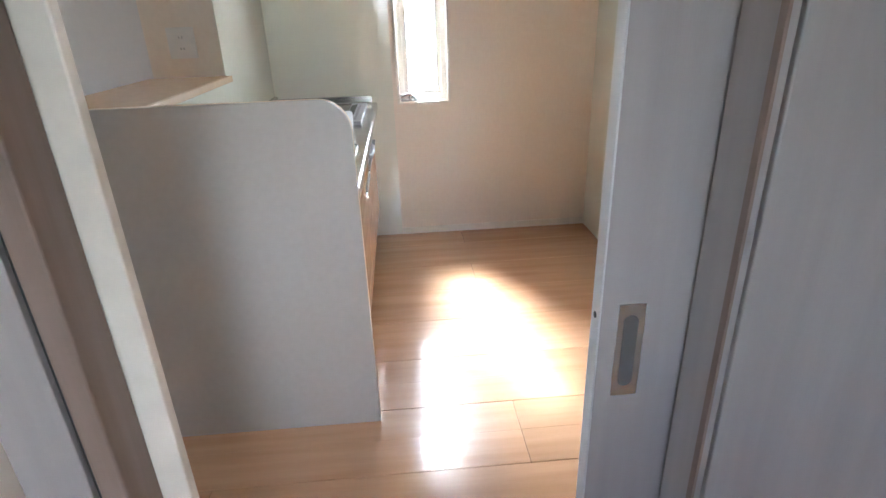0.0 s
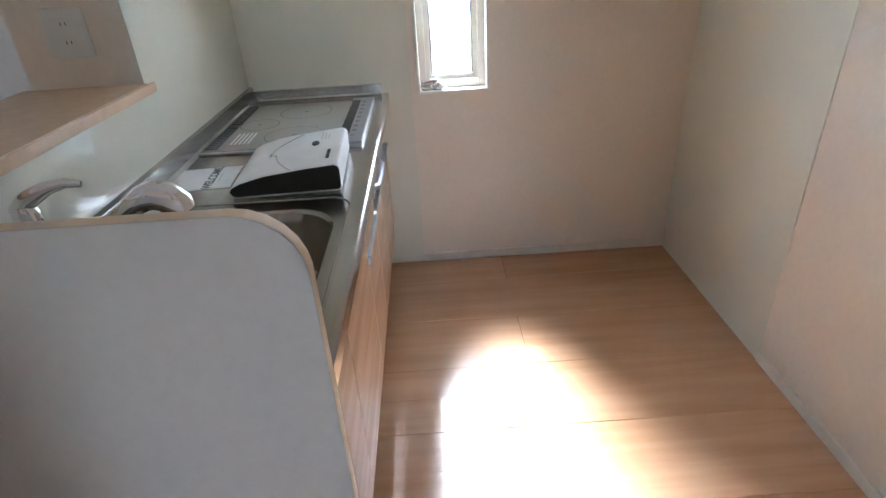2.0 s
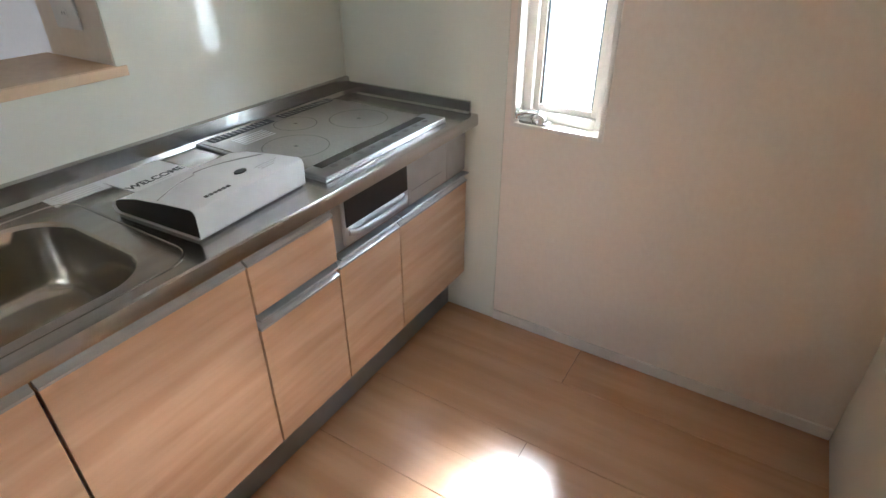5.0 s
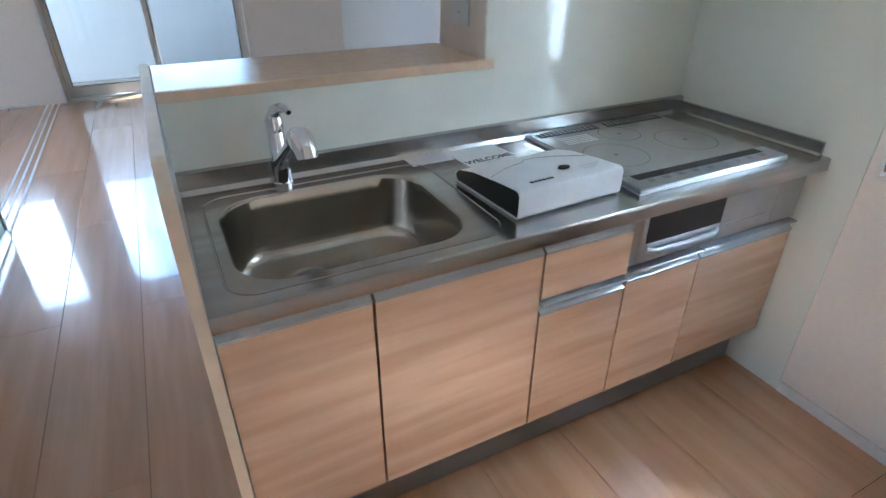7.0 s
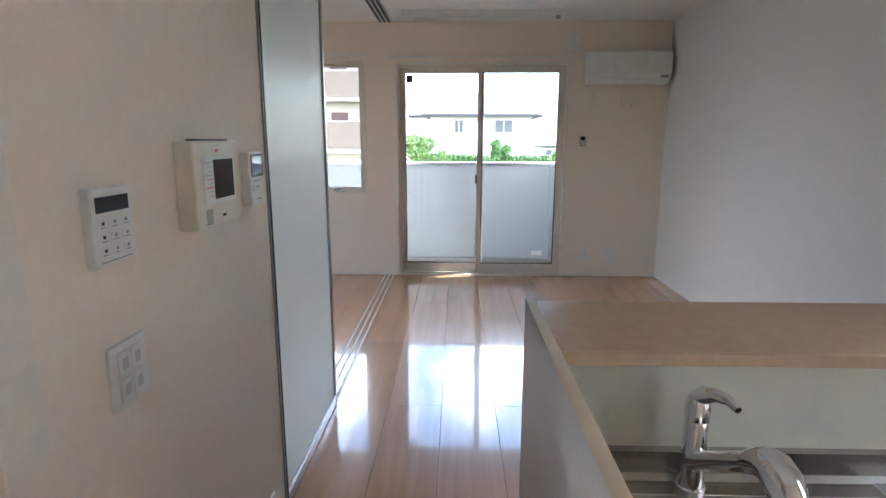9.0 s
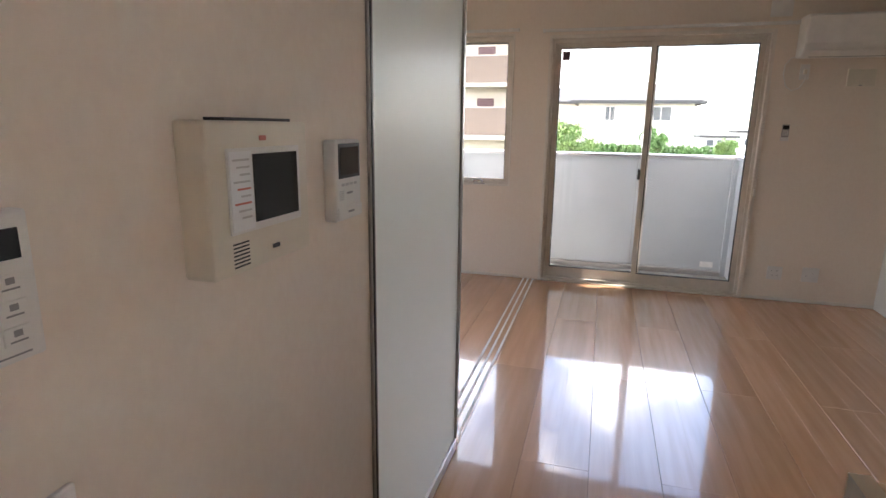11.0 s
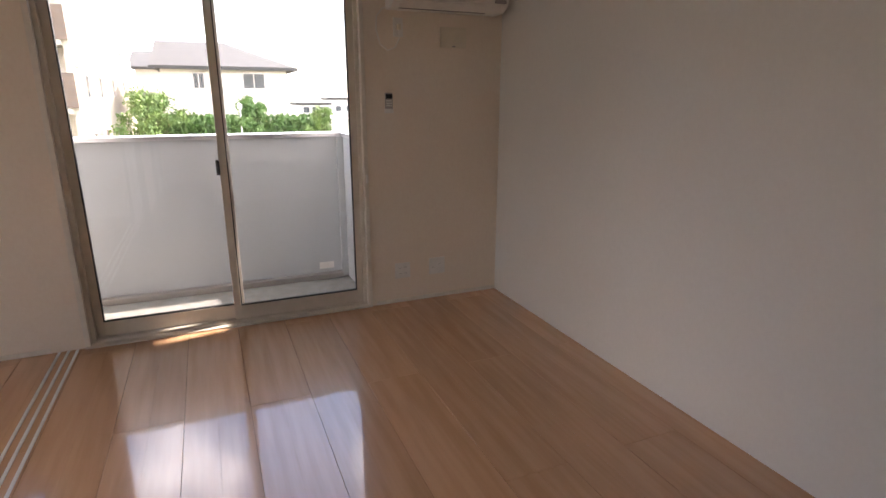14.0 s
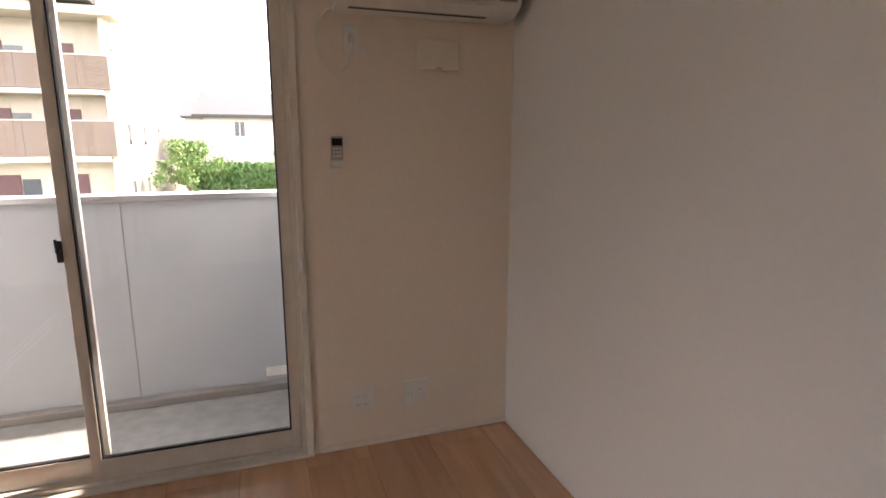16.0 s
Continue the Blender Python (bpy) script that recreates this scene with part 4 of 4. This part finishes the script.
# ---- entrance sliding door ----
def entrance():
    fr = tagged(new("door_frame_1"), "grey-brown wooden frame of the entrance opening", "door frame", kind="structure")
    part("jamb", boxes((0.052, 0.14, 0.775, 0.80, 0.0, 2.1), bevel=0.003), TRIM, fr, "cream door stop")
    part("jamb", boxes((0.056, 0.095, 0.69, 0.774, 0.0, 2.1), bevel=0.004), DOORSTAIN, fr)
    part("seal", boxes((0.051, 0.0555, 0.695, 0.774, 0.0, 2.1)), GASKET, fr)
    part("casing", boxes((-0.045, 0.049, 0.686, 0.699, 0.0, 2.1), bevel=0.002), DOORM, fr)
    part("head", boxes((0.096, 0.998, 0.69, 0.785, 2.07, 2.10), bevel=0.003), DOORM, fr)
    part("casing", boxes((1.006, 1.70, 0.682, 0.699, 0.0, 2.1), bevel=0.003), DOORM, fr)
    part("casing_edge", boxes((0.990, 1.004, 0.688, 0.785, 0.0, 2.069), bevel=0.002), DOORM, fr)
    part("edge_strip", boxes((0.984, 0.989, 0.682, 0.697, 0.0, 2.069), bevel=0.001), DOORSTAIN, fr, "thin dark brown edge strip")
    d = thing("sliding_door", "grey wood sliding door standing mostly open", "door", at=(0.842, 0.81, 0.01))
    part("leaf", boxes((0.004, 0.80, -0.017, 0.017, 0, 2.05)), DOORM, d)
    part("edge_band", boxes((0.0, 0.0035, -0.018, 0.018, 0, 2.05), bevel=0.001), DOORLIT, d, "leading edge strip, lit look put into its pale colour")
    pl = part("recessed_handle", boxes((0.032, 0.078, -0.0185, -0.017, 0.69, 0.87), bevel=0.0007), ALU, d, "recessed metal pull")
    # flat inlay; its dark colour stands for shade inside the pull
    bm = bmesh.new()
    prism(bm, [(x, z) for x, z in rounded(0.042, 0.067, 0.71, 0.85, 0.0124, 6)], "y", -0.0191, -0.0185)
    part("recess", bm, RECESS, pl)
    bm = bmesh.new()
    tube(bm, [(0.0, 0, 0.845), (-0.001, 0, 0.845)], 0.006, 14)
    part("lock_hole", bm, GASKET, d)


entrance()

# ---- balcony ----
bal = structure("floor_balcony", boxes((-6.30, WEST - 0.151, -0.42, 2.78, -0.20, -0.05)), BALCFLOOR, "grey sheet balcony floor", "balcony floor")
# out of view; drawn out along y to block sun from the indoor floor
structure("roof_balcony", boxes((-5.95, WEST - 0.151, -0.6, 3.55, CEIL + 0.02, CEIL + 0.2)), EXTWALL, "unseen balcony roof slab, sized to trim the sun patch", "roof")
pr = tagged(new("wall_parapet"), "pale grey panelled balcony parapet with cap", "parapet", kind="structure")
for k in range(3):
    a = -0.29 + k * 0.98
    part("panel", boxes((-6.29, -6.17, a + 0.003, a + 0.977, -0.2, 1.19)), PARAPET, pr)
part("panel", boxes((-6.285, -6.175, -0.29, 2.65, -0.2, 1.185)), GREYPRINT, pr)
part("panel", boxes((-6.29, WEST - 0.155, 2.653, 2.77, -0.2, 1.19)), PARAPET, pr)
part("panel", boxes((-6.29, WEST - 0.155, -0.41, -0.293, -0.2, 1.19)), PARAPET, pr)
part("cap", boxes((-6.32, -6.14, -0.44, 2.80, 1.19, 1.225), bevel=0.004), ALU, pr)
part("cap", boxes((-6.139, WEST - 0.155, 2.63, 2.80, 1.19, 1.225), bevel=0.004), ALU, pr)
part("cap", boxes((-6.139, WEST - 0.155, -0.44, -0.27, 1.19, 1.225), bevel=0.004), ALU, pr)
part("post", boxes((-6.169, -6.13, 2.60, 2.652, -0.05, 1.19), bevel=0.003), PARAPET, pr)
part("gutter_edge", boxes((-6.169, -6.10, -0.29, 2.60, -0.05, 0.0), bevel=0.006), ALUGREY, pr)
part("label_plate", boxes((-6.168, -6.165, 2.40, 2.53, 0.03, 0.09)), PLASTIC, pr, "small white label")

# ---- outside ----
GZ = -2.4
ground = tagged(new("ground", mesh("ground", boxes((-1500, 1500, -1500, 1500, GZ - 0.3, GZ)), SOIL)), "earth and grass reaching to the horizon", "ground", kind="structure")
tagged(new("road", mesh("road", boxes((-17, -10, -400, 400, GZ, GZ + 0.02)), ASPHALT)), "grey asphalt road between the houses", "road", kind="structure")


def ext_window(parent, x, y0, y1, z0, z1, way=1):
    """Window in a facade that looks towards +x."""
    w = part("window", boxes((x - 0.02, x + 0.05, y0 - 0.06, y1 + 0.06, z0 - 0.06, z0), (x - 0.02, x + 0.05, y0 - 0.06, y1 + 0.06, z1, z1 + 0.06),
                             (x - 0.02, x + 0.05, y0 - 0.06, y0, z0, z1), (x - 0.02, x + 0.05, y1, y1 + 0.06, z0, z1), (x - 0.02, x + 0.04, (y0 + y1) / 2 - 0.025, (y0 + y1) / 2 + 0.025, z0, z1)), ALUGREY, parent)
    part("pane", boxes((x - 0.01, x + 0.015, y0, y1, z0, z1)), DARKWIN, w)


def apartment():
    a = thing("apartment_building", "three-storey brick-tiled apartment building with recessed galleries", "building", at=(0, 0, GZ - 0.45))
    inv = Matrix.Translation((0, 0, -GZ))

    def p(name, bm, m, par=a, label=""):
        bm.transform(inv)
        return part(name, bm, m, par, label)
    X, Y1, Y0 = -31.0, -3.5, -19.0
    p("wall", boxes((X - 24, X - 1.6, Y0, Y1, GZ, 8.8), (X - 1.6, X - 0.26, Y1 - 0.25, Y1, GZ, 8.8)), PLASTERCREAM)
    p("slab", boxes((X - 1.6, X - 0.01, Y0, Y1 - 0.25, 4.12, 4.33), (X - 1.6, X - 0.01, Y0, Y1 - 0.25, 1.20, 1.44), (X - 1.6, X + 0.3, Y0, Y1 + 0.4, 7.4, 7.75)), PLASTERCREAM)
    brick_me = mesh("brick", boxes((-0.02, 0.03, -0.29, 0.29, -0.068, 0.068)), BRICKM)
    count = 0
    for z0, z1, k in ((4.35, 5.75, 1.0), (1.46, 2.97, 1.0)):
        for ya, yb in ((Y0, -6.95), (-6.945, Y1 + 0.02)):
            b = p("brick_band", boxes((X - 0.25, X, ya, yb, z0, z1)), MORTAR)
            rows = int((z1 - z0) / 0.15)
            for r in range(rows):
                y = yb - 0.31 - (0.3 if r % 2 else 0.0)
                while y > max(ya + 0.3, -12.5):
                    o = new("brick", brick_me)
                    o.parent = b
                    o.location = (X + 0.002, y, z0 + 0.075 + r * 0.15 - GZ)
                    y -= 0.6
            p("coping", boxes((X - 0.28, X + 0.05, ya, yb, z1, z1 + 0.05)), PLASTERCREAM)
    for y in (-11.0, -15.0):
        p("pilaster", boxes((X - 0.3, X - 0.02, y - 0.1, y + 0.1, GZ, 7.4)), PLASTERCREAM)
    for base in (-1.5, 1.45, 4.34):
        for y in (-5.6, -8.3, -12.2, -16.0):
            d = p("door", boxes((X - 1.6, X - 1.54, y - 0.5, y + 0.5, base, base + 2.1)), MAROON)
            p("handle", boxes((X - 1.54, X - 1.48, y + 0.36, y + 0.42, base + 0.95, base + 1.15)), ALU, d)
        for y in (-7.4, -10.2, -14.0):
            ext = boxes((X - 1.6, X - 1.55, y - 0.35, y + 0.35, base + 1.0, base + 1.9))
            p("window", ext, DARKWIN)
    # gallery stairs behind the openings by the corner
    for base in (1.45, 4.34):
        for k in range(9):
            p("step", boxes((X - 1.5, X - 0.6, -4.9 + k * 0.16, -4.9 + k * 0.16 + 0.2, base + 0.2 + k * 0.2, base + 0.26 + k * 0.2)), GREYPRINT)
    for z in (5.2, 2.4, -0.4):
        for xx in (-34.0, -38.0, -43.0, -48.5):
            w = p("window", boxes((xx - 0.35, xx + 0.35, Y1, Y1 + 0.05, z - 0.5, z + 0.6)), ALUGREY)
            p("pane", boxes((xx - 0.29, xx + 0.29, Y1 + 0.05, Y1 + 0.06, z - 0.44, z + 0.54)), DARKWIN, w)
    bm = bmesh.new()
    prism(bm, [(X + 0.7, 8.0), (X - 8.0, 10.6), (X - 24.7, 8.0), (X - 24.7, 7.85), (X + 0.7, 7.85)], "y", Y0 - 0.5, Y1 - 0.26)
    p("roof", bm, ROOFM)


apartment()


def house(x0, x1, y0, y1, eave, ridge, windows, label, wallm=HOUSEWALL):
    h = thing("house", label, "house", "houses", (0, 0, GZ))
    inv = Matrix.Translation((0, 0, -GZ))

    def p(name, bm, m, par=h):
        bm.transform(inv)
        return part(name, bm, m, par)
    p("wall", boxes((x0, x1, y0, y1, GZ, eave)), wallm)
    bm = bmesh.new()
    o = 0.6
    c = [bm.verts.new(v) for v in ((x0 - o, y0 - o, eave), (x1 + o, y0 - o, eave), (x1 + o, y1 + o, eave), (x0 - o, y1 + o, eave))]
    g = min((x1 - x0), (y1 - y0)) / 2
    xm = (x0 + x1) / 2
    r = [bm.verts.new((xm, y0 - o + 0.25, ridge)), bm.verts.new((xm, y1 - g * 0.95, ridge))]
    for f in ((c[0], c[1], r[0]), (c[1], c[2], r[1], r[0]), (c[2], c[3], r[1]), (c[3], c[0], r[0], r[1]), (c[3], c[2], c[1], c[0])):
        bm.faces.new(f)
    p("roof", bm, ROOFM)
    p("eave_board", boxes((x1 + o - 0.03, x1 + o + 0.06, y0 - o, y1 + o, eave - 0.2, eave + 0.02), (x0 - o, x1 + o, y1 + o, y1 + o + 0.08, eave - 0.2, eave + 0.02)), ROOFM)
    for ya, yb, za, zb in windows:
        w = p("window", boxes((x1 - 0.02, x1 + 0.06, ya, yb, za, za + 0.06), (x1 - 0.02, x1 + 0.06, ya, yb, zb - 0.06, zb), (x1 - 0.02, x1 + 0.06, ya, ya + 0.06, za, zb),
                              (x1 - 0.02, x1 + 0.06, yb - 0.06, yb, za, zb), (x1 - 0.02, x1 + 0.05, (ya + yb) / 2 - 0.03, (ya + yb) / 2 + 0.03, za, zb)), ALUGREY)
        p("pane", boxes((x1 - 0.01, x1 + 0.02, ya + 0.06, yb - 0.06, za + 0.06, zb - 0.06)), DARKWIN, w)


house(-50, -41, -0.6, 7.0, 3.35, 5.2, [(1.2, 1.9, 2.0, 3.0), (4.2, 5.6, 2.0, 3.0), (6.2, 6.8, -0.6, 0.2)], "pale two-storey house with a grey hipped roof")
house(-66, -58, -3.5, 2.5, 4.0, 5.6, [(-1.2, -0.6, 2.6, 3.3), (0.2, 0.8, 2.6, 3.3)], "far white house with a grey roof")
house(-45.5, -43, -2.0, -0.6, 1.2, 1.8, [], "low porch with a dark hipped roof", PLASTERCREAM)


def leaves(bm, count, place, size):
    rnd = random.Random(7 + count)
    for _ in range(count):
        c = Vector(place(rnd))
        q = Euler((rnd.uniform(0, 6.3), rnd.uniform(0, 6.3), rnd.uniform(0, 6.3))).to_matrix()
        s = size * rnd.uniform(0.6, 1.3)
        v = [bm.verts.new(c + q @ Vector(k)) for k in ((-s, 0, 0), (0, -s * 0.45, s * 0.12), (s, 0, 0), (0, s * 0.45, s * 0.12))]
        bm.faces.new(v)


bm = bmesh.new()
leaves(bm, 9000, lambda r: (r.uniform(-38.9, -37.6), r.uniform(-1.5, 9.2), GZ + (1.0 - abs(r.gauss(0, 0.45))) * 2.75 + 0.1 * math.sin(r.random() * 9)), 0.15)
hedge = tagged(new("hedge", mesh("hedge", bm, LEAF)), "clipped green hedge along the garden", "hedge", kind="stuff")


def tree(x, y, h, r, m, label, seed):
    t = thing("tree", label, "tree", "garden trees", (x, y, GZ))
    bm = bmesh.new()
    rnd = random.Random(seed)
    tube(bm, [(0, 0, 0), (0.05, 0.03, h * 0.35), (0.0, 0.1, h * 0.6), (0.1, 0.0, h * 0.85)], [0.14, 0.11, 0.07, 0.02], 8)
    for k in range(6):
        a = k * 1.05
        tube(bm, [(0.03, 0.05, h * (0.4 + 0.06 * k)), (math.cos(a) * r * 0.4, math.sin(a) * r * 0.4, h * (0.55 + 0.05 * k)), (math.cos(a) * r * 0.8, math.sin(a) * r * 0.8, h * (0.62 + 0.05 * k))], [0.05, 0.03, 0.01], 6)
    part("trunk", bm, BARK, t)
    clumps = [(rnd.gauss(0, r * 0.42), rnd.gauss(0, r * 0.42), h * rnd.uniform(0.45, 0.95)) for _ in range(26)]
    bm = bmesh.new()

    def place(q):
        c = q.choice(clumps)
        return (c[0] + q.gauss(0, r * 0.16), c[1] + q.gauss(0, r * 0.16), c[2] + q.gauss(0, r * 0.16))
    leaves(bm, 2600, place, 0.13)
    part("crown", bm, m, t)


tree(-36.5, -1.2, 4.2, 1.3, LEAFPALE, "young pale green garden tree", 3)
tree(-37.0, 4.1, 4.0, 0.8, LEAF, "slim dark green garden tree by the hedge", 5)
tree(-36.0, 8.3, 3.4, 0.8, LEAFPALE, "low yellow-green garden shrub tree", 9)
lp = thing("garden_lamp", "slender grey lamp post by the hedge", "lamp post", at=(-36.4, 3.6, GZ))
bm = bmesh.new()
tube(bm, [(0, 0, 0), (0, 0, 3.2)], 0.05, 8)
part("pole", bm, ALU, lp)
bm = bmesh.new()
tube(bm, [(0, 0, 3.2), (0, 0, 3.25), (0, 0, 3.5), (0, 0, 3.58)], [0.08, 0.14, 0.14, 0.04], 10)
part("lamp_head", bm, PLASTIC, lp)
for k, (y, w, z) in enumerate(((16, 5, 1.4), (23, 7, 2.2), (33, 9, 1.8), (45, 12, 3.0))):
    hx = -95 - 9 * k
    fb = thing("far_building", "distant low pale building", "building", "distant buildings", (hx, y, GZ))
    part("wall", boxes((-6, 0, 0, w, 0, z + 1.2)), EXTWALL, fb)
    part("roof", boxes((-6.4, 0.4, -0.4, w + 0.4, z + 1.2, z + 1.6)), ROOFM, fb)
    for j in range(3):
        part("window", boxes((0, 0.06, w * (0.15 + 0.28 * j), w * (0.15 + 0.28 * j) + 1.0, 1.4, 2.3)), DARKWIN, fb)

# ---- floor boards ----
fl = structure("floor", boxes((WEST - 0.13, EAST + 0.1, -2.7, NORTH + 0.1, -0.1, -0.006)), SUBFLOOR, "glossy light oak board floor", "floor")
BW_, BL = 0.305, 1.99
cache = {}


def board(length, width):
    key = (round(length, 3), round(width, 3))
    if key not in cache:
        w, c = width, 0.0015
        prof = [(0.0006, -0.006), (0.0006, -c), (0.0006 + c, 0.0)] + ([(w / 2 - 0.0006, 0), (w / 2, -0.0004), (w / 2 + 0.0006, 0)] if w > 0.25 else []) + [(w - c - 0.0006, 0), (w - 0.0006, -c), (w - 0.0006, -0.006)]
        bm = bmesh.new()
        prism(bm, prof, "x", 0.001, length - 0.001)
        cache[key] = mesh("plank", bm, FLOORWOOD)
    return cache[key]


row = 0
y = 3.175 + 2 * BW_
while y > -2.6:
    ya, yb = max(y - BW_, -2.6), min(y, NORTH)
    if yb - ya > 0.01:
        # joints of this row
        first = (0.885 if row % 2 == 1 else -0.11) + 2 * BL
        x = first
        while x > WEST:
            xa, xb = max(x - BL, WEST - 0.005), min(x, EAST)
            if xb - xa > 0.01:
                o = new("plank", board(xb - xa, yb - ya))
                o.parent = fl
                o.location = (xa, ya, 0)
            x -= BL
    y -= BW_
    row += 1
